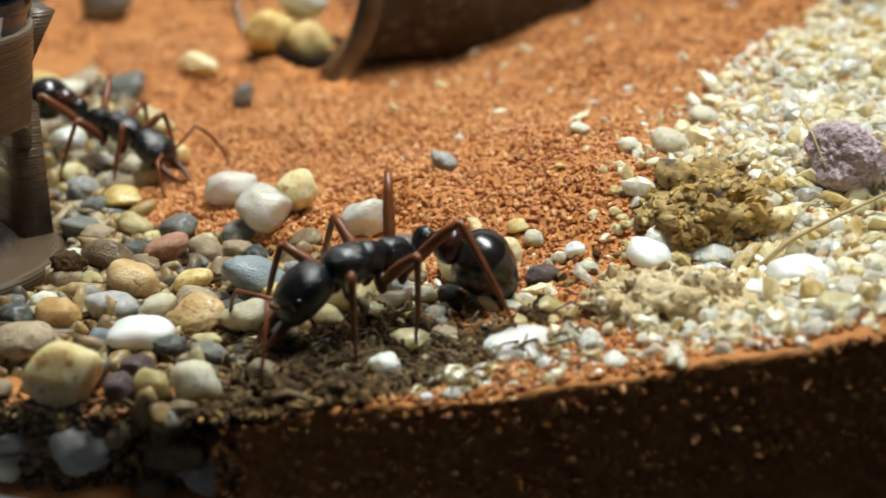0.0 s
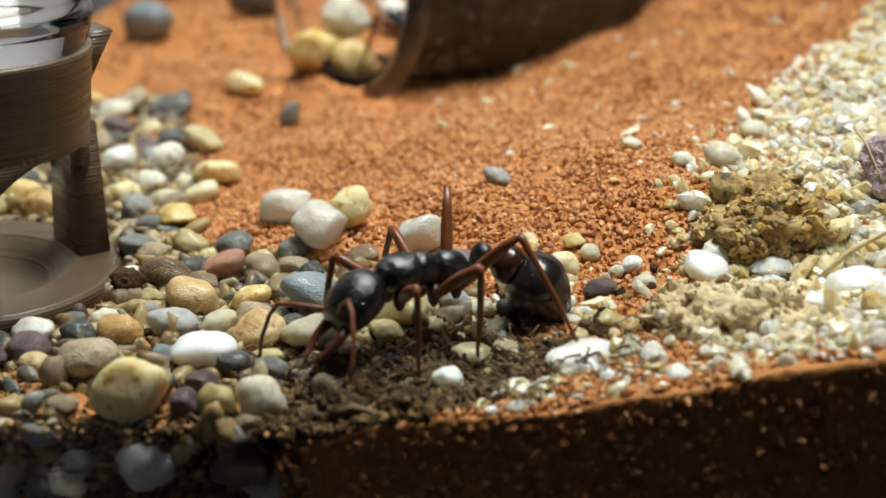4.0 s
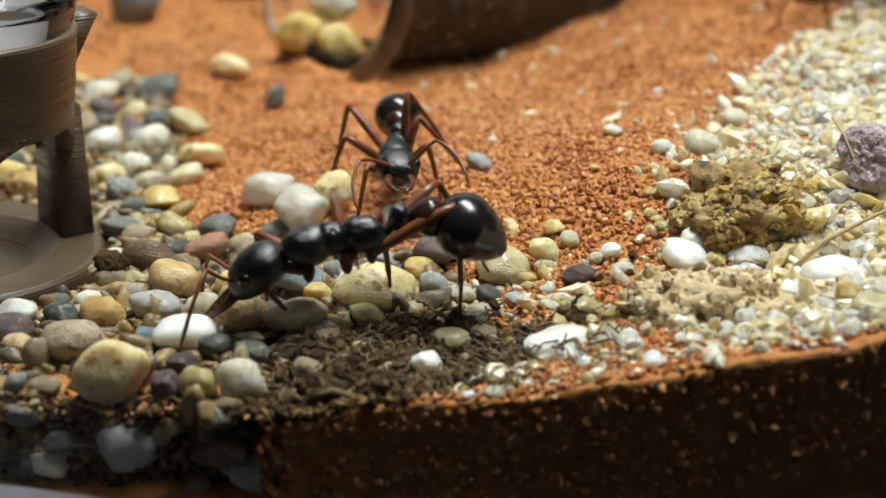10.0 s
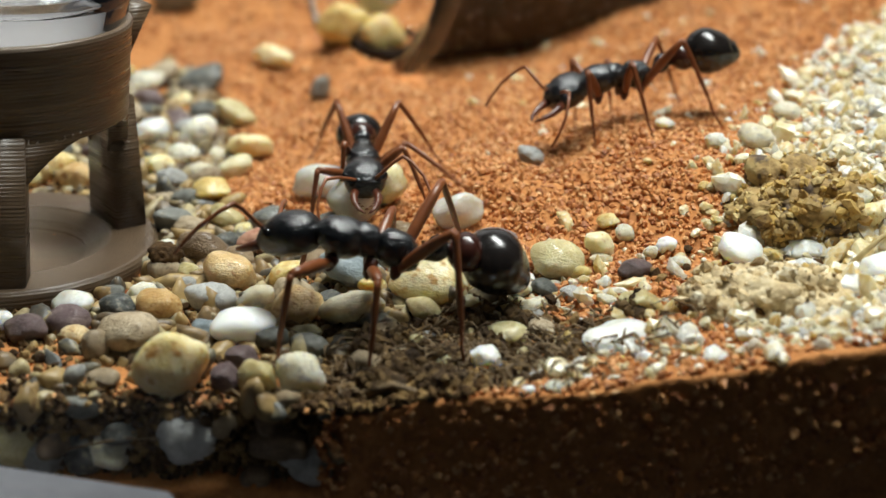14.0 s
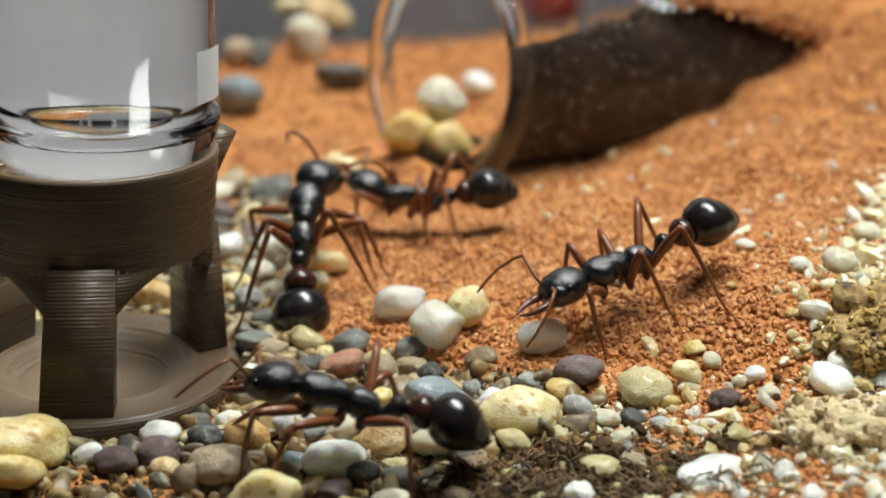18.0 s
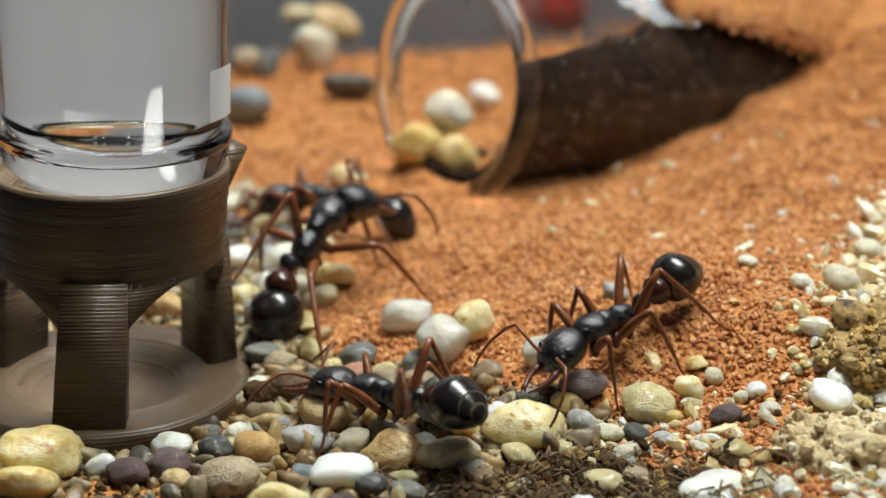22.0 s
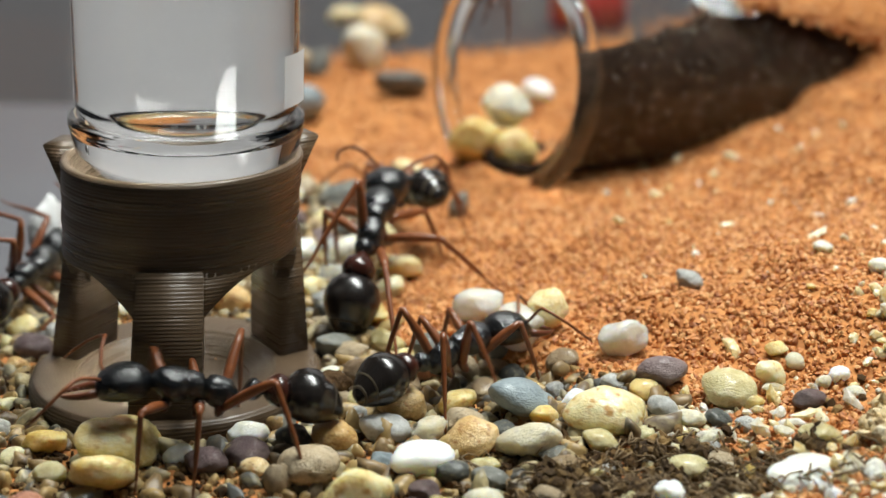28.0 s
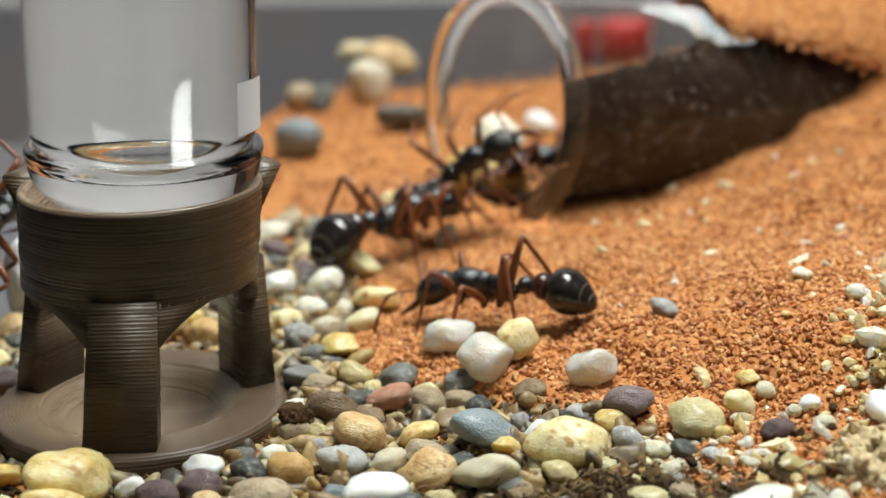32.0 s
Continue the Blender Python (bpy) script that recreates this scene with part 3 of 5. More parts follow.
    loft(bm, [(-0.1, 0.22, 0.24, 0, 0), (0.1, 0.67, 0.66, 0, 0), (0.5, 1.21, 1.03, 0, 0.02), (1.2, 1.51, 1.22, 0, 0.05), (2.0, 1.53, 1.22, 0, 0.04), (2.8, 1.38, 1.03, 0, -0.02),
              (3.25, 1.13, 0.74, 0, -0.1), (3.45, 0.76, 0.42, 0, -0.15)], 36, 5, 0.018)
    made["head"] = finish(bm, "head", CUTICLE)
    bm = bmesh.new()
    bmesh.ops.create_uvsphere(bm, u_segments=16, v_segments=10, radius=1)
    bmesh.ops.scale(bm, vec=(0.42, 0.24, 0.40), verts=bm.verts)
    made["eye"] = finish(bm, "eye", EYE)
    for side in (1, -1):
        bm = bmesh.new()
        pts = [(3.25, 0.72 * side, -0.2), (3.9, 0.86 * side, -0.28), (4.6, 0.8 * side, -0.34), (5.3, 0.55 * side, -0.38), (5.85, 0.12 * side, -0.38)]
        tube_along(bm, pts, [0.33, 0.27, 0.21, 0.15, 0.05], 10)
        for k in range(5):
            x = 3.9 + 0.36 * k
            y = (0.86 - 0.12 * k * k * 0.35) * side
            tube_along(bm, [(x, y - 0.12 * side, -0.33), (x + 0.06, y - 0.34 * side, -0.35)], [0.08, 0.015], 5)
        made["mandible", side] = finish(bm, "mandible", REDBROWN)
    for side in (1, -1):
        for kind in (0, 1):
            bm = bmesh.new()
            if kind == 0:
                pts = [(2.9, 0.55 * side, 0.45), (3.3, 1.0 * side, 0.85), (3.9, 2.0 * side, 1.35), (4.3, 2.75 * side, 1.5), (4.9, 3.1 * side, 1.15), (5.9, 3.4 * side, 0.35), (6.9, 3.3 * side, -0.55), (7.6, 3.0 * side, -1.2)]
            else:
                pts = [(2.9, 0.55 * side, 0.45), (3.1, 1.0 * side, 1.0), (3.0, 1.9 * side, 1.9), (2.8, 2.6 * side, 2.3), (3.2, 3.2 * side, 2.1), (4.2, 4.0 * side, 1.5), (5.2, 4.4 * side, 0.8), (5.9, 4.5 * side, 0.3)]
            tube_along(bm, pts, [0.13, 0.12, 0.12, 0.14, 0.12, 0.11, 0.11, 0.08], 8)
            made["antenna", side, kind] = finish(bm, "antenna", LEGBROWN)
    for key, (thigh, shin) in BONES.items():
        made["femur", key] = finish(rod(thigh, [0.24, 0.30, 0.345, 0.34, 0.28, 0.22], 0.10, 10), "femur", LEGBROWN)
        bm = bmesh.new()
        a = shin * 0.62
        tube_along(bm, [(-0.02, 0, 0), (0.35, 0, 0.03), (a * 0.5, 0, 0.05), (a, 0, 0), (a + 0.12, 0, 0), (shin * 0.82, 0, -0.12), (shin, 0, 0)],
                   [0.215, 0.195, 0.18, 0.155, 0.115, 0.095, 0.065], 8)
        tube_along(bm, [(a - 0.1, 0, -0.05), (a + 0.35, 0.1, -0.3)], [0.05, 0.012], 5)
        for s in (1, -1):
            tube_along(bm, [(shin - 0.05, 0, 0), (shin + 0.14, 0.13 * s, 0.03), (shin + 0.24, 0.17 * s, -0.1)], [0.05, 0.035, 0.01], 5)
        made["tibia", key] = finish(bm, "tibia", LEGBROWN)
    bm = bmesh.new()
    loft(bm, [(-0.3, 0.12, 0.12, 0, 0), (-0.2, 0.34, 0.3, 0, 0), (0.25, 0.4, 0.36, 0, 0), (0.7, 0.26, 0.26, 0, 0), (0.9, 0.1, 0.1, 0, 0)], 12)
    made["coxa"] = finish(bm, "coxa", REDBROWN)
    return made


ANT = ant_meshes()


def build_ant(size, label, feelers=0):
    """One ant in parts; returns the thing and the parts that move."""
    top = tagged(new("ant"), label, "ant", "ants in the tank")

    def limb(name, key, parent, m):
        ob = new(name, ANT[key])
        ob.parent = parent
        ob.matrix_basis = m
        return ob

    grow = Matrix.Diagonal((size, size, size, 1))
    moving = {"size": size}
    for name in ("pronotum", "mesonotum", "propodeum", "petiole"):
        limb(name, name, top, grow.copy())
    moving["head"] = limb("head", "head", top, place(2.75 * size, 0, 0.45 * size) @ grow)
    for side in (1, -1):
        limb("eye", "eye", moving["head"], place(2.15, 1.38 * side, 0.3, 0, 0, 14 * -side))
        limb("mandible", ("mandible", side), moving["head"], place(0, 0, 0))
        limb("antenna", ("antenna", side, feelers if side == 1 else (feelers + 1) % 2), moving["head"], place(0, 0, 0))
    moving["waist"] = limb("postpetiole", "postpetiole", top, place(-4.2 * size, 0, 0.3 * size) @ grow)
    g = limb("gaster", "gaster", moving["waist"], place(0, 0, 0))
    limb("hair_band", "upper_band", moving["waist"], place(0, 0, 0))
    limb("hair_band", "lower_band", moving["waist"], place(0, 0, 0))
    for key in BONES:
        for side in (1, -1):
            x, y, z = HIPS[key]
            limb("coxa", "coxa", top, place(x * size, (y * 0.8) * side * size, (z + 0.35) * size, 0, 65, 55 * side) @ grow)
            f = limb("femur", ("femur", key), top, grow.copy())
            moving[key, side] = (f, limb("tibia", ("tibia", key), f, place(BONES[key][0], 0, 0)))
    return top, moving


def axes_to(f, u):
    """The turn whose x runs along f and whose z lies nearest to u."""
    f = f.normalized()
    s = u.cross(f).normalized()
    u = f.cross(s)
    return Matrix(((f.x, s.x, u.x), (f.y, s.y, u.y), (f.z, s.z, u.z)))


def as_frames(rows):
    """Rows of time, place, yaw, pitch, or of time, place, heading, back, to (time, place, heading, back)."""
    out = []
    for t, x, y, z, *turn in rows:
        if len(turn) == 2:
            a, b = radians(turn[0]), radians(turn[1])
            f = Vector((math.cos(a) * math.cos(b), math.sin(a) * math.cos(b), math.sin(b)))
            u = Vector((0, 0, 1))
        else:
            f, u = Vector(turn[:3]), Vector(turn[3:])
        out.append((t, Vector((x, y, z)), f, u))
    return out


def between(frames, t):
    """Place and turn at a time, gliding from row to row."""
    if t <= frames[0][0]:
        _, p, f, u = frames[0]
        return p, axes_to(f, u)
    for k in range(len(frames) - 1):
        a, b = frames[k], frames[k + 1]
        if t <= b[0]:
            s = (t - a[0]) / (b[0] - a[0])
            h = s * s * (3 - 2 * s)
            q = 0.5 * s + 0.5 * h
            qa, qb = axes_to(a[2], a[3]).to_quaternion(), axes_to(b[2], b[3]).to_quaternion()
            qb.make_compatible(qa)
            return a[1].lerp(b[1], q), qa.slerp(qb, q).to_matrix()
    _, p, f, u = frames[-1]
    return p, axes_to(f, u)


def leg_turns(hip, foot, thigh, shin):
    """The turns of femur and tibia that carry the foot to its place, knee up, in the ant's own space."""
    way = foot - hip
    d = min(way.length, 0.985 * (thigh + shin))
    d = max(d, abs(shin - thigh) + 0.3)
    way.normalize()
    side = Vector((0, 0, 1)).cross(way)
    side = side.normalized() if side.length > 1e-4 else Vector((0, 1, 0))
    up = way.cross(side)
    a = math.acos(max(-1, min(1, (thigh**2 + d**2 - shin**2) / (2 * thigh * d))))
    b = math.acos(max(-1, min(1, (thigh**2 + shin**2 - d**2) / (2 * thigh * shin))))
    f = (way * math.cos(a) + up * math.sin(a)).normalized()
    turn = Matrix((f, side, f.cross(side))).transposed()
    return turn, math.pi - b


def key_ant(top, moving, rows, heads, tails, feet=(), step=0.125, feet_plane=3.6):
    """Keys an ant along its rows; its feet stay planted and step by threes as the body moves on. feet: leg, side, from, to, where it stands."""
    frames = as_frames(rows)
    size = moving["size"]
    count = int(round(32.0 / step))
    times = [k * step for k in range(count + 1)]
    body = [between(frames, t) for t in times]
    planted, lift = {}, {}
    out = {key: [] for key in moving if key not in ("size", "head", "waist")}
    stride = 2.6 * size
    for n, t in enumerate(times):
        p, turn = body[n]
        back = turn.col[2]
        ahead = body[min(n + 1, count)][0] - p
        for i, key in enumerate(BONES):
            for side in (1, -1):
                rx, ry = REST[key]
                if back.z < 0.5:
                    rx, ry = rx * 1.35, ry * 1.35
                rest = p + turn @ Vector((rx * size, ry * side * size, -feet_plane * size))
                if back.z > 0.5:
                    g = float(ground(rest.x, rest.y)) + 0.25
                    rest.z = max(min(g, rest.z + 4.0), rest.z - 7.0)
                leg = (key, side)
                if leg not in planted:
                    planted[leg] = rest + Vector((noise.noise((i * 3.1, side, size * 9)), noise.noise((i * 5.7, side + 3, size * 9)), 0)) * 0.8
                    lift[leg] = 0
                gait = (i + (side > 0)) % 2
                far = (planted[leg] - rest).length
                foot = planted[leg]
                others = [k for k in lift if lift[k] and (list(BONES).index(k[0]) + (k[1] > 0)) % 2 != gait]
                if lift[leg]:
                    foot = planted[leg] = rest + ahead * 2.0
                    lift[leg] = 0
                elif (far > stride and not others) or far > 2.0 * stride:
                    mid = planted[leg].lerp(rest + ahead * 2.0, 0.5)
                    foot = mid + back * 1.3 * size
                    planted[leg] = mid
                    lift[leg] = 1
                for name, which, since, until, *spot in feet:
                    if (name, which) == leg and since <= t <= until:
                        foot = planted[leg] = Vector(spot)
                        lift[leg] = 0
                local = turn.transposed() @ (foot - p)
                hx, hy, hz = HIPS[key]
                hip = Vector((hx, hy * side, hz)) * size
                thigh, shin = (v * size for v in BONES[key])
                m, bend = leg_turns(hip, local, thigh, shin)
                out[leg].append((t, hip, m, bend))
    scene_rows = [(t, Matrix.Translation(p * MM) @ turn.to_4x4()) for t, (p, turn) in zip(times, body)]
    walk(top, thin(scene_rows))
    for leg, track in out.items():
        f, s = moving[leg]
        walk(f, thin([(t, Matrix.Translation(hip * MM) @ m.to_4x4()) for t, hip, m, bend in track]))
        walk(s, thin([(t, place(BONES[leg[0]][0], 0, 0) @ Matrix.Rotation(bend, 4, "Y")) for t, hip, m, bend in track]))
    walk(moving["head"], [(t, place(2.75 * size, 0, 0.45 * size, 0, down, turn)) for t, down, turn in heads])
    walk(moving["waist"], [(t, place(-4.2 * size, 0, 0.3 * size, 0, -down, turn)) for t, down, turn in tails])


def thin(rows):
    """Leaves out rows between two equal neighbours."""
    keep = []
    for k, (t, m) in enumerate(rows):
        if 0 < k < len(rows) - 1:
            d = max((m.translation - rows[j][1].translation).length * 1000 + m.to_quaternion().rotation_difference(rows[j][1].to_quaternion()).angle * 4 for j in (k - 1, k + 1))
            if d < 0.004:
                continue
        keep.append((t, m))
    return keep


# ---- pebbles ----
STONE = {
    "Y": (surface("pale_yellow_stone", [(0.58, 0.42, 0.13), (0.72, 0.60, 0.30), (0.77, 0.70, 0.46)], 2.9, 0.35, 0.55, 21, coat=0.25, spread=0.35, sss=0.75, stain=(0.50, 0.30, 0.10)), "smooth pale yellow pebble among the gravel"),
    "O": (surface("ochre_stone", [(0.47, 0.28, 0.09), (0.62, 0.43, 0.20), (0.71, 0.56, 0.33)], 2.9, 0.4, 0.66, 21, coat=0.2, spread=0.35, sss=0.35, stain=(0.35, 0.17, 0.05)), "worn ochre yellow pebble among the gravel"),
    "W": (surface("white_quartz", [(0.66, 0.66, 0.60), (0.80, 0.81, 0.78), (0.86, 0.87, 0.86)], 3.3, 0.3, 0.44, 23, coat=0.3, spread=0.3, sss=0.6), "white quartz pebble with a soft gloss"),
    "Q": (surface("clear_quartz", [(0.72, 0.70, 0.58), (0.82, 0.80, 0.70), (0.88, 0.87, 0.82)], 3.0, 0.25, 0.5, 20, coat=0.3, spread=0.3, sss=0.5, trans=0.4), "cloudy clear quartz pebble on the sand"),
    "C": (surface("cream_stone", [(0.55, 0.50, 0.36), (0.66, 0.62, 0.48), (0.76, 0.75, 0.66)], 3.6, 0.4, 0.77, 21, coat=0.2, spread=0.35, sss=0.65, stain=(0.45, 0.42, 0.36)), "cream white pebble with grey marks"),
    "M": (surface("olive_quartz", [(0.42, 0.35, 0.16), (0.57, 0.50, 0.27), (0.67, 0.62, 0.41)], 3.3, 0.28, 0.66, 25, coat=0.4, spread=0.35, sss=0.6), "cloudy olive yellow quartz pebble"),
    "S": (surface("grey_white_stone", [(0.22, 0.22, 0.21), (0.40, 0.40, 0.38), (0.55, 0.55, 0.53)], 4.7, 0.4, 0.88, 25, coat=0.2, spread=0.35, sss=0.1), "speckled grey and white pebble"),
    "G": (surface("dark_grey_stone", [(0.06, 0.065, 0.06), (0.13, 0.135, 0.12), (0.21, 0.21, 0.185)], 3.6, 0.45, 0.88, 23, coat=0.15, spread=0.45, stain=(0.22, 0.20, 0.15)), "dark grey pebble among the gravel"),
    "U": (surface("blue_grey_stone", [(0.11, 0.14, 0.15), (0.18, 0.22, 0.24), (0.25, 0.30, 0.32)], 3.3, 0.4, 0.66, 23, coat=0.2, spread=0.3), "smooth blue-grey pebble among the gravel"),
    "P": (surface("purple_brown_stone", [(0.07, 0.042, 0.042), (0.14, 0.09, 0.09), (0.22, 0.16, 0.155)], 3.3, 0.45, 0.88, 23, coat=0.15, spread=0.4), "dark purple-brown pebble among the gravel"),
    "R": (surface("brick_red_stone", [(0.34, 0.13, 0.075), (0.45, 0.20, 0.125), (0.54, 0.30, 0.20)], 3.3, 0.5, 0.88, 23, spread=0.3), "brick red pebble beside the sand"),
    "B": (surface("brown_stone", [(0.14, 0.085, 0.04), (0.24, 0.155, 0.08), (0.34, 0.25, 0.14)], 3.3, 0.42, 0.88, 23, coat=0.2, spread=0.4), "brown pebble among the gravel"),
    "T": (surface("tan_stone", [(0.32, 0.235, 0.14), (0.44, 0.34, 0.215), (0.55, 0.45, 0.31)], 3.3, 0.45, 0.88, 23, coat=0.1, spread=0.4, stain=(0.25, 0.19, 0.12)), "tan sandstone pebble among the gravel"),
}
SHAPES = 9
rng = random.Random(11)
PEBBLE_MESH = {}
laid = []


def pebble_mesh(colour, k):
    if (colour, k) not in PEBBLE_MESH:
        bm = worn(k * 2.3 + ord(colour) * 0.7, 4, 13 + k % 4, (4.0, 6.0, 5.0, 9.0, 4.5)[k % 5], 0.10, 0.028)
        bmesh.ops.scale(bm, vec=(1000, 1000, 1000), verts=bm.verts)
        PEBBLE_MESH[colour, k] = finish(bm, "pebble", STONE[colour][0])
    return PEBBLE_MESH[colour, k]


def pebble(x, y, z, wide, deep, high, colour):
    """One stone; sizes in millimetres, z at its middle."""
    d = math.hypot(x + 1.9, y)
    if d < 10.4 + 0.45 * wide:
        k = (10.4 + 0.45 * wide) / max(d, 0.1)
        x, y = (x + 1.9) * k - 1.9, y * k
    ob = new("pebble", pebble_mesh(colour, rng.randrange(SHAPES)))
    turn = Euler((rng.uniform(-0.25, 0.25), rng.uniform(-0.25, 0.25), rng.uniform(-0.3, 0.3) + rng.choice((0, math.pi))))
    ob.matrix_basis = Matrix.LocRotScale((x * MM, y * MM, z * MM), turn, (wide * MM, deep * MM, high * MM))
    laid.append((x, y, 0.5 * max(wide, deep)))
    return tagged(ob, STONE[colour][1], "pebble", "pebbles on the tank floor")


pebble(-8.9, -10.8, 0.72, 3.1, 2.2, 1.9, "Y")
pebble(-3.6, -12.5, 1.64, 5.7, 4.3, 3.5, "Y")
pebble(-4.1, -15.6, 0.94, 4.4, 4.0, 2.7, "Y")
pebble(-7.7, -14.6, 0.37, 2.2, 1.9, 1.5, "M")
pebble(0.2, -12.9, 0.84, 2.2, 1.6, 1.5, "W")
pebble(2.2, -13.9, 0.95, 2.9, 2.3, 1.8, "P")
pebble(4.5, -10.3, 1.09, 3.2, 2.6, 2.0, "W")
pebble(4.7, -12.8, 1.02, 2.9, 2.2, 1.8, "P")
pebble(5.3, -14.1, 0.65, 1.8, 1.6, 1.1, "O")
pebble(7.5, -10.7, 1.07, 2.6, 1.9, 1.8, "G")
pebble(10.1, -11.0, 1.29, 3.3, 2.6, 2.1, "O")
pebble(8.8, -15.1, 1.22, 4.3, 3.6, 2.7, "T")
pebble(13.5, -10.2, 1.50, 3.3, 2.7, 2.1, "S")
pebble(16.0, -15.1, 1.67, 3.9, 3.3, 2.4, "W")
pebble(16.4, -10.1, 1.46, 2.6, 2.3, 1.8, "C")
pebble(19.1, -11.8, 1.72, 3.8, 3.6, 2.4, "O")
pebble(22.8, -13.0, 2.01, 4.3, 3.3, 2.7, "C")
pebble(18.3, -6.0, 1.58, 2.8, 2.5, 1.8, "Y")
pebble(14.3, -6.5, 1.89, 4.0, 3.5, 2.5, "O")
pebble(15.8, -0.3, 1.86, 3.6, 2.8, 2.2, "R")
pebble(12.0, -2.1, 1.94, 3.8, 2.6, 2.5, "B")
pebble(18.7, -1.1, 1.96, 2.4, 2.2, 2.0, "T")
pebble(20.8, -0.6, 1.91, 2.4, 1.8, 1.5, "T")
pebble(20.8, 1.2, 2.58, 2.4, 1.9, 1.5, "G")
pebble(16.2, 3.0, 2.22, 3.3, 3.0, 2.0, "G")
pebble(22.6, -7.1, 2.38, 4.8, 4.0, 2.9, "U")
pebble(22.2, -1.7, 1.80, 2.0, 1.6, 1.7, "G")
pebble(24.1, -8.6, 1.90, 2.2, 2.0, 1.4, "Y")
pebble(27.9, -10.3, 2.98, 5.2, 3.7, 3.2, "Y")
pebble(27.4, -13.0, 2.10, 2.5, 2.2, 1.5, "M")
pebble(31.0, -6.9, 2.96, 2.3, 1.8, 1.4, "Y")
pebble(31.9, -9.4, 2.63, 2.2, 1.6, 1.9, "S")
pebble(33.5, -10.2, 2.40, 2.2, 1.9, 1.4, "C")
pebble(35.4, -10.3, 2.45, 1.8, 1.7, 1.2, "G")
pebble(32.2, -5.7, 3.87, 3.4, 2.6, 2.1, "P")
pebble(36.4, -8.0, 3.63, 3.8, 3.2, 2.3, "M")
pebble(39.3, -7.0, 4.22, 2.1, 1.6, 1.9, "Y")
pebble(41.4, -9.7, 3.65, 2.2, 2.0, 1.4, "P")
pebble(30.0, -1.2, 4.49, 3.6, 3.1, 2.8, "Q")
pebble(19.8, 7.0, 3.82, 4.0, 3.0, 2.8, "Q")
pebble(22.6, 1.7, 4.19, 3.9, 3.5, 3.2, "Q")
pebble(24.9, 3.3, 4.90, 3.1, 2.7, 3.4, "Y")
pebble(35.6, 5.9, 6.40, 2.1, 1.8, 1.4, "S")
pebble(45.8, 7.7, 8.46, 1.7, 1.5, 1.0, "C")
pebble(48.6, 2.2, 8.83, 1.6, 1.3, 1.2, "C")
pebble(11.5, 8.2, 2.68, 3.2, 2.9, 2.0, "Y")
pebble(13.5, 19.3, 2.79, 4.0, 3.7, 2.5, "Y")
pebble(12.7, 14.3, 2.51, 2.9, 2.1, 1.8, "M")
pebble(8.5, 3.6, 1.84, 2.9, 2.7, 2.1, "G")
pebble(9.7, -4.7, 1.33, 2.3, 1.9, 1.6, "T")
pebble(4.9, 23.1, 2.79, 3.1, 2.6, 2.4, "W")
pebble(3.3, 32.5, 3.01, 2.8, 2.1, 1.9, "P")
pebble(2.4, 37.6, 3.17, 3.2, 2.8, 2.0, "C")
pebble(0.6, 72.0, 4.36, 5.8, 4.2, 5.0, "U")
pebble(6.7, 98.9, 5.66, 5.8, 5.3, 6.2, "C")
pebble(2.3, 125.0, 5.24, 5.0, 3.9, 3.1, "Y")
pebble(8.1, 118.1, 5.55, 7.4, 6.2, 4.6, "O")
pebble(-1.9, 94.0, 4.80, 4.4, 3.6, 3.8, "T")
pebble(1.0, 93.9, 4.80, 3.3, 2.8, 3.8, "G")
pebble(11.9, 81.0, 4.9, 6.4, 4.2, 3.4, "G")
pebble(23.5, 50.6, 9.2, 5.4, 4.4, 4.6, "C")
pebble(24.2, 47.8, 5.5, 5.2, 4.4, 4.8, "Y")
pebble(20.4, 49.0, 6.0, 5.2, 4.8, 5.4, "Y")
pebble(28.2, 78.2, 4.70, 4.0, 3.4, 2.8, "W")
pebble(18.6, 35.5, 3.20, 2.2, 2.0, 2.5, "G")
pebble(7.4, 37.4, 3.37, 4.3, 3.2, 2.6, "G")
pebble(39.2, -18.3, 2.45, 4.6, 3.4, 1.7, "W")
pebble(34.6, -14.6, 1.46, 2.1, 1.6, 1.3, "T")
pebble(42.5, -18.1, 2.80, 2.4, 2.3, 1.5, "C")
pebble(11.3, -5.1, 1.28, 1.9, 1.6, 1.3, "M")
pebble(14.6, -2.5, 1.47, 2.3, 2.0, 1.5, "B")
pebble(20.3, -3.7, 1.56, 2.3, 2.2, 1.4, "B")
pebble(25.7, -1.4, 2.95, 2.4, 2.1, 1.5, "B")
pebble(25.1, -4.7, 2.03, 1.7, 1.5, 1.1, "S")
pebble(9.6, 7.5, 2.16, 2.1, 1.5, 1.6, "G")
pebble(8.0, 12.1, 2.35, 2.6, 2.1, 1.6, "S")
pebble(10.5, 2.9, 1.67, 2.5, 1.8, 1.5, "T")
pebble(37.1, -11.1, 2.42, 1.6, 1.2, 1.0, "S")
pebble(34.5, -12.2, 1.92, 1.8, 1.4, 1.1, "C")
pebble(30.3, -11.5, 1.94, 1.6, 1.5, 1.0, "M")
pebble(17.8, -15.9, 1.20, 2.4, 1.8, 1.5, "G")
pebble(20.0, -14.7, 1.06, 2.1, 1.6, 1.3, "M")
pebble(24.9, -15.3, 1.37, 2.4, 2.0, 1.5, "B")
pebble(13.7, -14.4, 1.05, 2.1, 1.9, 1.3, "U")
pebble(5.9, -6.6, 0.66, 1.5, 1.4, 0.9, "G")
pebble(8.6, -0.3, 1.21, 1.8, 1.6, 1.1, "C")
pebble(37.8, -8.9, 3.02, 1.7, 1.3, 1.1, "Y")
pebble(28.8, -5.8, 3.07, 1.7, 1.4, 1.1, "S")
pebble(14.6, 2.6, 1.57, 1.8, 1.6, 1.1, "Y")
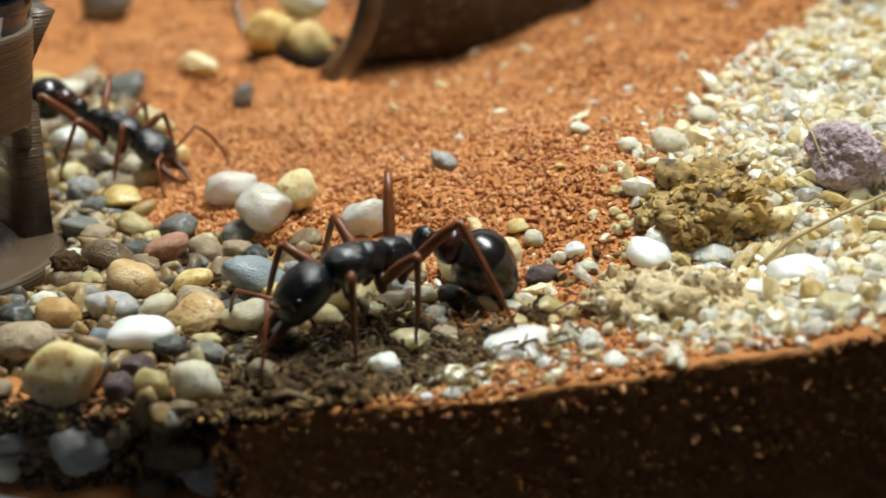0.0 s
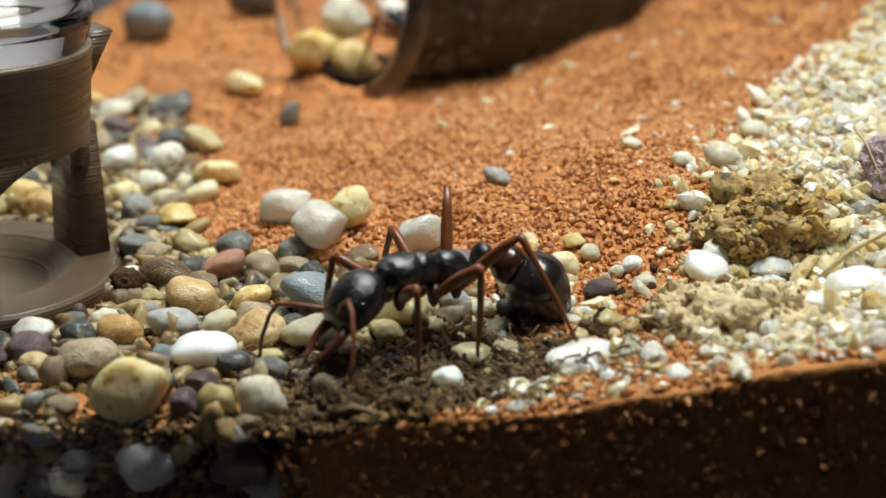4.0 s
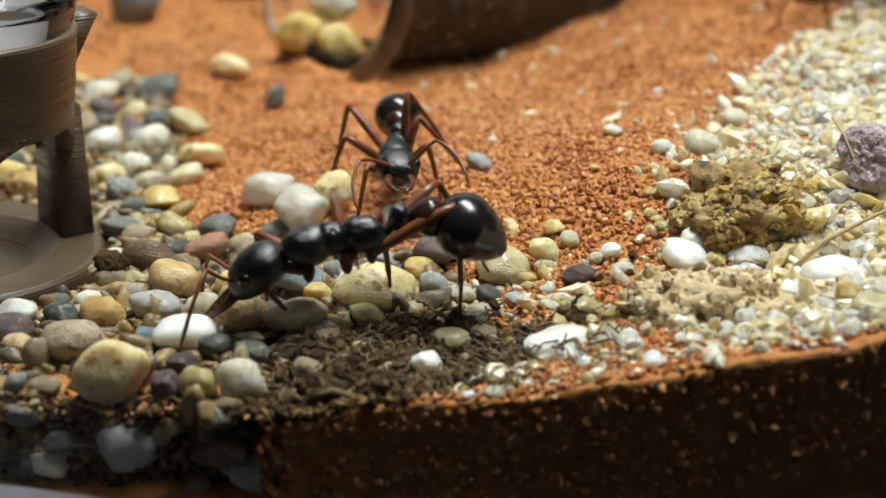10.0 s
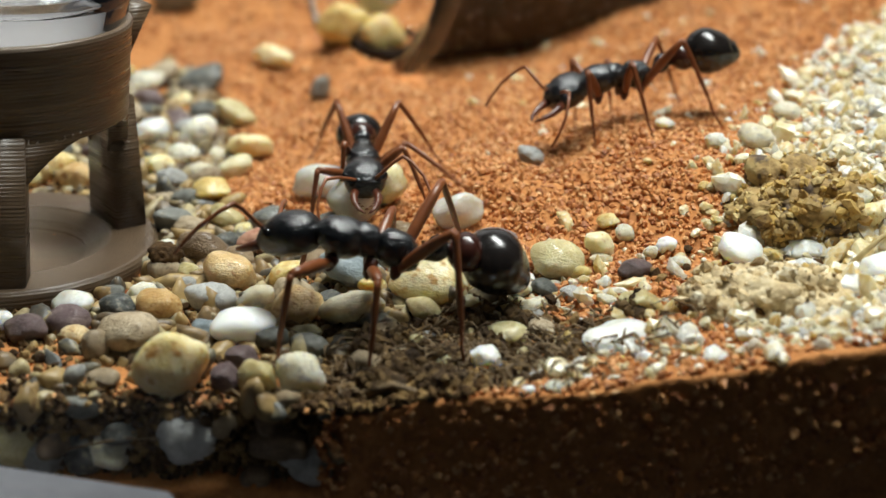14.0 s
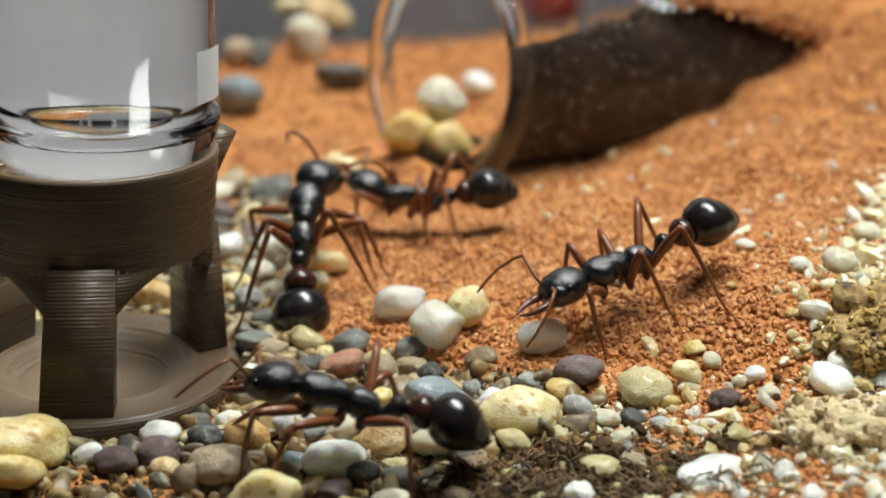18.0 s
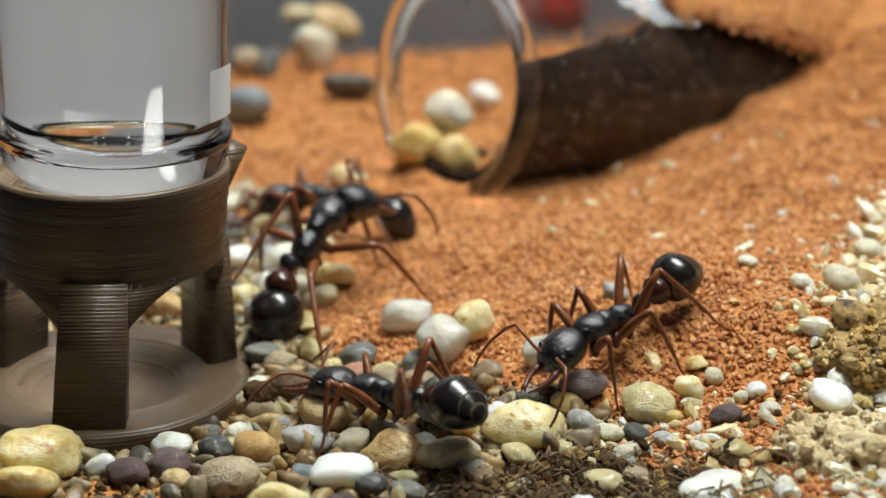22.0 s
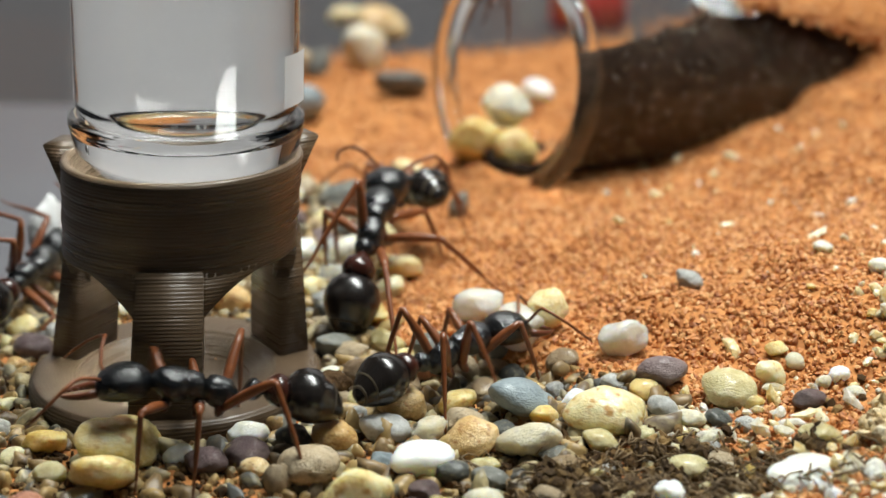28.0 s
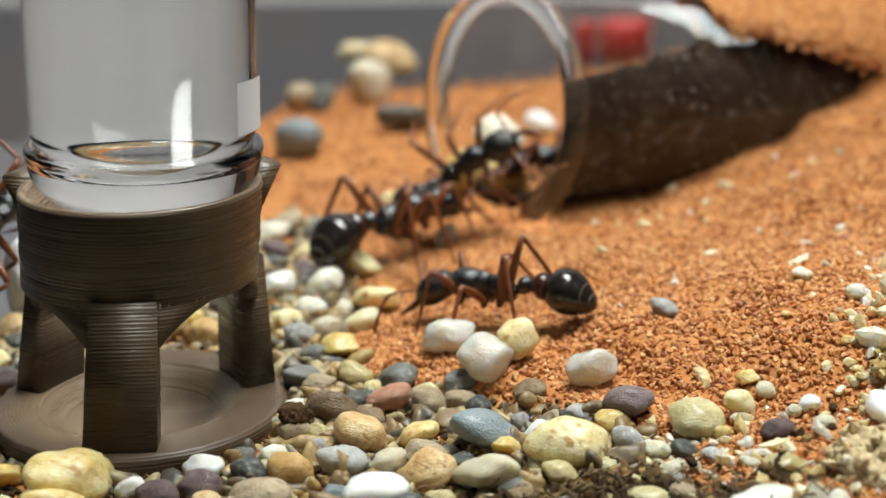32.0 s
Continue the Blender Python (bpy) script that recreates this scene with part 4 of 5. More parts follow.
pebble(32.6, -15.6, 1.41, 2.8, 2.0, 1.7, "M")
pebble(31.1, -18.3, 1.09, 1.7, 1.5, 1.4, "W")
pebble(28.5, -19.0, 0.94, 1.5, 1.2, 1.2, "M")
pebble(26.9, -16.4, 1.18, 1.0, 0.9, 1.2, "M")
pebble(27.8, -15.5, 1.17, 1.2, 1.1, 0.8, "S")
pebble(36.4, -16.5, 1.42, 1.3, 1.1, 1.4, "Y")
pebble(34.6, -13.3, 1.62, 1.4, 1.2, 1.0, "S")
pebble(41.1, -14.4, 3.11, 3.0, 2.5, 1.9, "M")
pebble(40.5, -21.2, 2.37, 1.3, 1.0, 1.1, "W")
pebble(44.4, -22.0, 2.69, 2.0, 1.6, 1.7, "W")
pebble(43.7, -18.6, 2.65, 1.7, 1.2, 1.1, "C")
pebble(35.0, -23.1, 1.43, 1.3, 1.1, 0.8, "C")
pebble(33.3, -23.2, 1.21, 1.0, 0.8, 0.7, "W")
pebble(31.1, -23.0, 0.02, 1.1, 1.0, 0.8, "O")
pebble(24.0, -18.4, 0.57, 2.7, 2.2, 1.7, "T")
pebble(42.6, -8.1, 4.13, 1.1, 0.8, 1.0, "C")
pebble(35.2, -20.0, 1.07, 2.0, 1.7, 1.2, "M")
pebble(45.7, -23.5, 2.75, 2.0, 1.5, 1.2, "M")
pebble(43.7, -7.8, 4.53, 1.5, 1.3, 1.3, "W")
pebble(44.4, -9.5, 3.96, 1.5, 1.2, 1.1, "C")
pebble(12.15, -20.3, 1.27, 4.5, 3.3, 4.9, "Y")
pebble(17.4, -20.5, 0.75, 2.6, 2.2, 2.5, "M")
pebble(19.95, -20.5, 0.82, 2.9, 2.2, 3.2, "C")
pebble(16.2, -17.9, 0.94, 2.1, 1.7, 1.3, "P")
pebble(20.3, -16.2, 0.93, 2.5, 2.0, 1.5, "G")
pebble(7.0, -16.3, 0.87, 1.8, 1.5, 2.1, "T")
pebble(15.4, -20.2, 0.59, 1.9, 1.4, 1.8, "P")
pebble(25.5, -21.7, -2.0, 2.4, 1.7, 2.7, "T")
pebble(13.2, -21.4, -2.9, 3.6, 2.2, 3.4, "S")
pebble(18.1, -21.5, -1.4, 2.2, 1.6, 2.7, "B")
pebble(31.1, -19.5, 1.55, 2.1, 1.7, 1.7, "W")
pebble(48.1, -21.5, 2.79, 2.0, 1.7, 1.3, "M")
pebble(57.2, -14.0, 5.27, 4.1, 3.6, 2.5, "W")
pebble(57.4, -21.1, 6.10, 2.8, 2.6, 1.7, "M")
pebble(48.4, -9.3, 4.80, 3.0, 2.8, 2.2, "W")
pebble(52.5, -9.4, 4.87, 2.7, 2.4, 1.7, "W")
pebble(56.5, -6.5, 7.43, 2.4, 2.1, 1.6, "C")
pebble(57.2, -8.2, 6.83, 1.9, 1.8, 2.0, "Y")
pebble(51.4, 2.0, 9.24, 2.7, 2.1, 1.9, "C")
pebble(55.4, 9.3, 9.05, 2.2, 1.8, 1.4, "C")
pebble(8.9, 22.2, 2.99, 3.4, 2.7, 2.9, "C")
pebble(11.7, 27.4, 3.13, 4.0, 3.1, 2.5, "M")
pebble(13.5, 45.4, 3.67, 4.0, 3.3, 2.8, "Y")
pebble(24.5, -13.9, 1.54, 2.2, 1.7, 1.3, "G")
pebble(6.9, -21.2, -0.97, 2.0, 1.7, 1.7, "G")
pebble(9.1, -21.2, -2.65, 2.3, 1.9, 1.6, "G")
pebble(15.6, -21.7, -1.67, 2.0, 1.4, 1.4, "B")
pebble(22.1, -22.1, -0.76, 2.0, 1.6, 1.4, "G")
pebble(22.6, -18.8, 0.28, 1.6, 1.2, 1.5, "B")
pebble(6.3, -19.6, 0.31, 1.4, 1.2, 1.5, "S")
pebble(19.2, -22.0, -0.03, 1.7, 1.2, 1.3, "B")
pebble(53.5, -12.3, 4.01, 2.2, 1.7, 1.4, "C")
pebble(51.3, -7.6, 5.79, 1.7, 1.4, 1.5, "W")
pebble(40.2, -4.3, 4.96, 1.6, 1.3, 1.1, "Y")
pebble(41.2, -5.7, 4.65, 1.4, 1.2, 1.0, "C")
pebble(39.3, -12.6, 2.51, 1.6, 1.3, 1.0, "C")
pebble(26.0, -17.6, 0.85, 1.7, 1.3, 1.2, "T")
pebble(26.6, -22.4, -1.20, 1.9, 1.8, 1.2, "G")
pebble(29.1, -22.7, -1.62, 1.6, 1.2, 1.0, "B")

EDGE_Y = [-23, -18, -13, -9.5, -6.5, -3, 1, 4, 7, 17, 28, 40, 60, 110]
EDGE_X = [21, 22, 28, 34, 32, 26.5, 21, 15, 11.5, 11.5, 11, 6, 3, 2]


def in_gravel(x, y):
    return x < np.interp(y, EDGE_Y, EDGE_X) and x > float(wall_x(y)) + 1.5 and y > glass_y(x) + 1.2


PICK = "YYYOOOWWCCCMMMSGGUPRBBTT"
tries = 0
while len(laid) < 256 and tries < 9000:
    tries += 1
    x, y = rng.uniform(-24, 37), rng.uniform(-23, 42)
    w = rng.choice((2.0, 2.4, 2.8, 3.2, 3.7)) * rng.uniform(0.9, 1.1)
    if not in_gravel(x, y) or math.hypot(x + 1.9, y) < 10.6 + 0.5 * w:
        continue
    if any((x - a) ** 2 + (y - b) ** 2 < (0.86 * (0.5 * w + r)) ** 2 for a, b, r in laid):
        continue
    if y < -18.5 and 8.5 < x < 24 or y < -9.5 and -6 < x < 6:
        continue
    pebble(x, y, float(ground(x, y)) + 0.2 * w, w, w * rng.uniform(0.7, 1.0), w * rng.uniform(0.62, 0.9), rng.choice(PICK))


# stones pressed against the pane below the surface
for k in range(30):
    x, w = -19 + 43.0 * k / 30 + rng.uniform(-0.5, 0.5), rng.uniform(2.0, 3.8)
    y, z = float(glass_y(x)), float(ground(x, glass_y(x)))
    if abs(x - 13.0) < 3.2:
        continue
    pebble(x, y + 0.42 * w + 0.1, z - rng.uniform(2.6, 5.0), w, w * 0.8, w * rng.uniform(0.7, 1.0), rng.choice("GSBTPGMCBG"))


# ---- loose stuff, many small pieces in one mesh each ----
def chips(seed, kinds=10, jag=0.35, level=1):
    """A few ball-like chips."""
    bm = bmesh.new()
    bmesh.ops.create_icosphere(bm, subdivisions=level, radius=0.5)
    base = np.array([v.co[:] for v in bm.verts])
    faces = np.array([[v.index for v in f.verts] for f in bm.faces])
    bm.free()
    g = np.random.default_rng(seed)
    out = []
    for _ in range(kinds):
        n = g.normal(size=(6, 3))
        n /= np.linalg.norm(n, axis=1)[:, None]
        n = np.concatenate([n, -n])
        r = (np.maximum(2 * base @ n.T / g.uniform(0.7, 1.05, len(n)), 0) ** 7).sum(1) ** (-1 / 7)
        out.append(base * r[:, None] * (1 + g.uniform(-jag, jag, (len(base), 1)) * 0.5) * g.uniform(0.75, 1.2, 3))
    return out, faces


def strew(name, spots, material, seed, label, category, jag=0.35, smooth=False, level=1):
    """spots: rows of x, y, z, size in millimetres."""
    kinds, faces = chips(seed, 12, jag, level)
    g = np.random.default_rng(seed + 1)
    n, m = len(spots), len(kinds[0])
    spots = np.asarray(spots)
    a, b, c = (g.uniform(0, 2 * np.pi, n) for _ in range(3))
    pick = g.integers(0, len(kinds), n)
    v = np.array(kinds)[pick] * spots[:, 3][:, None, None]
    for ang, (i, j) in ((a, (0, 1)), (b, (1, 2)), (c, (0, 2))):
        p, q = v[..., i].copy(), v[..., j].copy()
        v[..., i] = p * np.cos(ang)[:, None] - q * np.sin(ang)[:, None]
        v[..., j] = p * np.sin(ang)[:, None] + q * np.cos(ang)[:, None]
    v = (v + spots[:, None, :3]) * MM
    f = faces[None] + (np.arange(n) * m)[:, None, None]
    me = bpy.data.meshes.new(name)
    me.from_pydata(v.reshape(-1, 3).tolist(), [], f.reshape(-1, 3).tolist())
    if smooth:
        me.polygons.foreach_set("use_smooth", [True] * len(me.polygons))
    me.materials.append(material)
    return tagged(new(name, me), label, category, kind="stuff")


gen = np.random.default_rng(5)


def scatter(n, x0, x1, y0, y1, keep, small, large, sink=0.1, power=2.0):
    """Spots on the ground where keep(x, y) gives the chance."""
    x, y = gen.uniform(x0, x1, n), gen.uniform(y0, y1, n)
    ok = gen.uniform(0, 1, n) < keep(x, y)
    ok &= y > glass_y(x) + 0.3
    ok &= x > wall_x(y) + 0.4
    ok &= np.hypot(x + 1.9, y) > 10.6
    x, y = x[ok], y[ok]
    s = small + (large - small) * gen.uniform(0, 1, len(x)) ** power
    return np.stack([x, y, ground(x, y) + s * (0.5 - sink) * 0.6, s], 1)


def gravel_chance(x, y):
    e = np.interp(y, EDGE_Y, EDGE_X)
    return np.clip((e + 1.0 - x) / 2.0, 0, 1) * np.where(y > 42, 0.15, 1)


def grit_chance(x, y):
    e = np.interp(y, [-23, -14, -7, 0, 8, 21, 32, 60], [44, 47, 49, 51, 55, 61, 69, 92])
    edge = np.clip((y - glass_y(x) - 0.8) / 4.0, 0.1, 1)
    return edge * np.clip((x - e + 5.0) / 12.0, 0.0, 1) ** 1.3 + 0.006 * (x > 32) + 0.2 * np.clip(1 - ((x - 36) / 9) ** 2 - ((y + 12) / 8) ** 2, 0, 1) + 0.22 * np.clip(1 - ((x - 38) / 9) ** 2 - ((y + 20.5) / 3.5) ** 2, 0, 1)


def soil_chance(x, y):
    d = ((x - 29) / 10.5) ** 2 + ((y + 16.5) / 5.5) ** 2
    return np.clip(1.25 - d, 0, 1) + 0.25 * np.clip(1 - ((x - 50) / 10) ** 2 - ((y + 13) / 6) ** 2, 0, 1)


strew("sand_grains", np.concatenate([scatter(70000, 2, 75, -24, 62, lambda x, y: np.clip(1.0 - 0.9 * gravel_chance(x, y) - 0.6 * soil_chance(x, y), 0.06, 1) * np.where(y > 30, 0.55, 1), 0.28, 0.62),
                                     scatter(5000, -20, 60, 55, 110, lambda x, y: x * 0 + 0.8, 0.4, 0.8)]),
      GRAIN, 21, "loose orange grains on the sand mound", "sand")
strew("grit", scatter(40000, 30, 78, -26, 50, lambda x, y: 0.75 * grit_chance(x, y), 0.28, 0.95, 0.1, 1.7), GRIT, 31, "pale quartz grit strewn over orange sand", "grit", 0.16, False, 2)
strew("coarse_grit", scatter(4200, 32, 78, -26, 50, lambda x, y: grit_chance(x, y) ** 1.4, 0.8, 1.9, 0.12, 2.2), GRIT, 33, "coarse pale quartz chips on the sand", "grit", 0.17, False, 2)
STONES = surface("mixed_gravel", [(0.07, 0.065, 0.055), (0.22, 0.14, 0.06), (0.38, 0.26, 0.10), (0.11, 0.075, 0.05), (0.44, 0.36, 0.19), (0.08, 0.08, 0.075)], 300, 0.45, 0.3, 1800, spread=0.95, by_island=True)
strew("gravel", scatter(3600, -24, 40, -24, 45, lambda x, y: gravel_chance(x, y) * np.where((y < -17) & (x > 7), 0.4, 1), 0.9, 1.9, 0.42, 1.2), STONES, 41, "small mixed gravel between the pebbles", "gravel", 0.08, True, 3)
strew("soil_crumbs", np.concatenate([scatter(17000, 17, 64, -25, -4, soil_chance, 0.2, 1.0, 0.0, 2.2), scatter(16000, -24, 40, -24, 14, lambda x, y: 0.6 * gravel_chance(x, y), 0.2, 0.8),
                                     scatter(9000, 19, 37, -25, -17, lambda x, y: np.clip(1.3 - ((x - 25) / 5.5) ** 2 - ((y + 21) / 3.5) ** 2, 0, 1), 0.2, 0.9, -0.3, 2.0)]),
      DIRT, 51, "dark crumbs of soil and bark before the pane", "soil", 0.5)
strew("pane_soil", np.stack([(qx := gen.uniform(-20, 35, 7000)), glass_y(qx) + gen.uniform(1.0, 2.6, 7000), ground(qx, glass_y(qx)) - 0.1 - 5.6 * gen.uniform(0, 1, 7000) ** 0.8, gen.uniform(0.25, 0.95, 7000)], 1),
      DIRT, 57, "dark soil packed between the stones at the pane", "soil", 0.4)
strew("pane_grains", np.stack([(px := gen.uniform(21, 62, 1500)), glass_y(px) + 0.25, ground(px, glass_y(px)) - gen.uniform(0.2, 8, 1500) ** 1.0, gen.uniform(0.25, 0.8, 1500)], 1),
      GRAIN, 61, "orange grains pressed against the front pane", "sand")


def heap(x, y, z, w, seed, material, name, label, category, squash=0.7, fine=0.10, level=4, deep=0.8):
    bm = lumpy(seed, w * 0.5, w * 0.5 * deep, w * 0.5 * squash, 0.22, level, 0.0, fine)
    return tagged(part(name, bm, material, at=place(x, y, z, 0, 0, seed * 40)), label, category)


MULCH = surface("dark_mulch", [(0.016, 0.009, 0.004), (0.05, 0.029, 0.012), (0.12, 0.072, 0.03)], 800, 0.9, 0.9, 2600, shine=0.2)
YCLUMP = surface("yellow_earth", [(0.13, 0.075, 0.03), (0.36, 0.235, 0.085), (0.56, 0.44, 0.19)], 420, 0.85, 0.9, 2200, stain=(0.09, 0.06, 0.04))
SCLUMP = surface("sandy_earth", [(0.30, 0.20, 0.10), (0.58, 0.45, 0.25), (0.74, 0.64, 0.44)], 700, 0.85, 0.9, 2600)
LILAC = surface("lilac_stone", [(0.24, 0.16, 0.17), (0.46, 0.35, 0.38), (0.64, 0.55, 0.57)], 1300, 0.7, 1.0, 2600, depth=0.0005)


CRUMBS = {}


def clod(name, x, y, z, w, h, deep, lobes, seed, material, label, crumbs=0):
    """A broken lump of earth: many uneven lobes grown together, with crumbs clinging to them."""
    g = np.random.default_rng(seed)
    bm = bmesh.new()
    for k in range(lobes):
        v = g.normal(size=3)
        v /= np.linalg.norm(v)
        far, r = g.uniform(0.25, 0.72), g.uniform(0.16, 0.30) * w
        lump = lumpy(seed + k * 1.37, r, r * g.uniform(0.7, 1), r * g.uniform(0.55, 0.9), 0.34, 4, 0.25, 0.2)
        piece = bpy.data.meshes.new("lobe")
        lump.to_mesh(piece)
        lump.free()
        piece.transform(Matrix.Translation((v[0] * far * w * 0.5, v[1] * far * w * 0.5 * deep, abs(v[2]) * far * h * 0.5)))
        bm.from_mesh(piece)
        bpy.data.meshes.remove(piece)
    if crumbs:
        pts = np.array([v.co[:] for v in bm.verts])
        pts = pts[g.integers(0, len(pts), crumbs)] + (x, y, z)
        CRUMBS.setdefault(material.name, []).append(np.concatenate([pts, 0.2 + 0.85 * g.uniform(0, 1, (crumbs, 1)) ** 3], 1))
    return tagged(part(name, bm, material, at=place(x, y, z)), label, "clod")


clod("earth_clod", 53.4, -5.6, 5.6, 10.0, 7.5, 0.7, 16, 3, YCLUMP, "crumbly yellow-brown clod of earth on the grit", 4200)
clod("sand_clod", 50.0, -14.6, 2.6, 11.5, 4.5, 0.55, 18, 8, SCLUMP, "crumbly pale sandy clod beside the pane", 4600)
heap(62.4, -4.0, 9.6, 5.6, 3.1, LILAC, "lilac_stone", "rough lilac-grey stone on the grit", "stone", 0.9, 0.10, 5)
for k, (x, y, w) in enumerate(((24.3, -16.6, 3.4), (22.9, -18.6, 2.4), (26.2, -19.6, 2.8), (28.8, -18.2, 2.2), (31.3, -16.4, 2.4), (24.8, -21.3, 3.2), (28.3, -21.6, 2.6), (33.2, -14.2, 2.2), (30.4, -13.8, 1.8), (40.5, -15.2, 2.2))):
    clod("soil_clod", x, y, float(ground(x, y)) + 0.15 * w, w, 0.8 * w, 0.9, 9, 20 + k, MULCH, "dark crumbling clod of soil", 420)

heap(9.7, -4.4, 2.2, 2.2, 4.4, DIRT, "soil_clod", "brown crumb of soil on the stand's base", "clod", 0.9, 0.2)


for name, source, colours, label in (
    ("yellow_crumbs", YCLUMP, [(0.10, 0.055, 0.025), (0.36, 0.22, 0.07), (0.56, 0.38, 0.12), (0.30, 0.20, 0.08), (0.62, 0.48, 0.22)], "yellow-brown crumbs clinging to the clod"),
    ("sandy_crumbs", SCLUMP, [(0.24, 0.16, 0.08), (0.58, 0.44, 0.24), (0.72, 0.62, 0.42), (0.42, 0.30, 0.15), (0.74, 0.68, 0.52)], "pale sandy crumbs clinging to the clod"),
    ("mulch_crumbs", MULCH, [(0.02, 0.011, 0.005), (0.07, 0.04, 0.017), (0.16, 0.10, 0.042), (0.045, 0.027, 0.012)], "dark crumbs of soil and bark on the clods"),
):
    strew(name, np.concatenate(CRUMBS[source.name]), surface(name, colours, 900, 0.85, 0.6, 2600, spread=0.9, by_island=True, shine=0.2), len(label), label, "earth", 0.45)

STRAW = surface("dry_straw", [(0.36, 0.25, 0.10), (0.55, 0.43, 0.20)], 500, 0.6, 0.3, 2500)
FIBRE = surface("brown_fibre", [(0.045, 0.026, 0.011), (0.24, 0.155, 0.07)], 900, 0.7, 0.3, 3000)


def stalk(points, r, material=STRAW, label="thin dry straw lying on the grit"):
    bm = bmesh.new()
    tube_along(bm, points, [r * (1 - 0.5 * k / (len(points) - 1)) for k in range(len(points))], 7)
    return tagged(part("straw", bm, material), label, "straw", "dry straws")


stalk([(48.4, -6.8, 6.6), (49.5, -7.4, 6.3), (50.4, -8.3, 5.6), (50.7, -9.4, 4.6)], 0.17)
stalk([(54.6, -12.2, 4.6), (57.0, -11.4, 6.6), (60.0, -10.4, 7.8), (65.0, -9.0, 9.6)], 0.20)
stalk([(59.9, -0.8, 12.0), (60.2, -3.0, 11.4), (60.6, -6.0, 9.6)], 0.10)
stalk([(41.2, -15.4, 2.2), (43.0, -15.8, 2.9), (45.0, -16.8, 2.5)], 0.16)
stalk([(23.4, -22.0, 0.3), (25.5, -22.4, 1.2), (27.6, -22.9, 0.7), (29.4, -22.9, 0.2)], 0.3, FIBRE, "curled brown strip of bark before the pane")
stalk([(6.0, -21.9, -3.4), (9.5, -22.0, -2.6), (13.0, -22.1, -2.6), (15.4, -22.2, -3.1)], 0.10, FIBRE, "thin dark rootlet behind the pane")
bm = bmesh.new()
for k in range(480):
    x, y = rng.gauss(30, 6), rng.gauss(-18, 2.6)
    if y < glass_y(x) + 0.6:
        continue
    z, a, ln = float(ground(x, y)) + rng.uniform(0.3, 1.0), rng.uniform(0, 6.3), rng.uniform(0.8, 2.4)
    dx, dy = math.cos(a) * ln, math.sin(a) * ln
    if y + dy < glass_y(x + dx) + 0.3:
        dy = -dy
    tube_along(bm, [(x, y, z), (x + 0.5 * dx + rng.uniform(-0.3, 0.3), y + 0.5 * dy, z + rng.uniform(0.1, 0.5)), (x + dx, y + dy, z - 0.2)], [0.085, 0.07, 0.03], 5)
tagged(part("plant_fibres", bm, FIBRE), "brown plant fibres mixed in the dark soil", "fibres", kind="stuff")

COTTON = surface("white_cotton", [(0.70, 0.71, 0.72), (0.82, 0.82, 0.82)], 900, 0.95, 0.9, 2500)
heap(-15.8, 21.0, 4.2, 4.0, 5.5, COTTON, "cotton_tuft", "white tuft of cotton behind the brown stand", "cotton", 1.9, 0.05)
RED = surface("red_plastic", [(0.48, 0.02, 0.02), (0.60, 0.035, 0.03)], 60, 0.4, 0.05)
for x, r in ((40.3, 2.2), (48.3, 5.0)):
    bm = bmesh.new()
    lathe(bm, [(r * 0.94, 0), (r, 0.5), (r, 7.4), (r * 0.92, 8.0), (0.1, 8.1)], 32)
    tagged(part("red_cap", bm, RED, at=place(x, 212, -11.6)), "red plastic cap standing on the table", "cap")

n = 1500
run, ang = gen.uniform(4, 58, n), gen.uniform(-2.4, -0.3, n)
spots = np.array([(TUBE_AT @ Vector((r * MM, 10.12 * math.sin(q) * MM, 10.12 * math.cos(q) * MM))) / MM for r, q in zip(run, ang)])
strew("stuck_grains", np.concatenate([spots, gen.uniform(0.06, 0.17, (n, 1))], 1), GRIT, 71, "pale grains stuck inside the glass tube", "sand")

m = 3600
run, ang = gen.uniform(21, 62, m), radians(1) * gen.uniform(-80, 70, m)
ang = np.maximum(ang, -radians(1) * np.clip(12 + 78 * (run - 22) / 22, 12, 90))
ang = np.minimum(ang, radians(1) * (np.interp(run, [17, 22, 27, 32, 36, 41, 46, 63], [30, 42, 47, 53, 60, 66, 84, 100]) + 4 * gen.normal(size=m)))
spots = np.array([(TUBE_AT @ Vector((r * MM, -12.1 * math.sin(q) * MM, 12.1 * math.cos(q) * MM))) / MM for r, q in zip(run, ang)])
strew("cover_grains", np.concatenate([spots, gen.uniform(0.3, 0.65, (m, 1))], 1), GRAIN, 73, "orange grains lying over the buried tube", "sand")


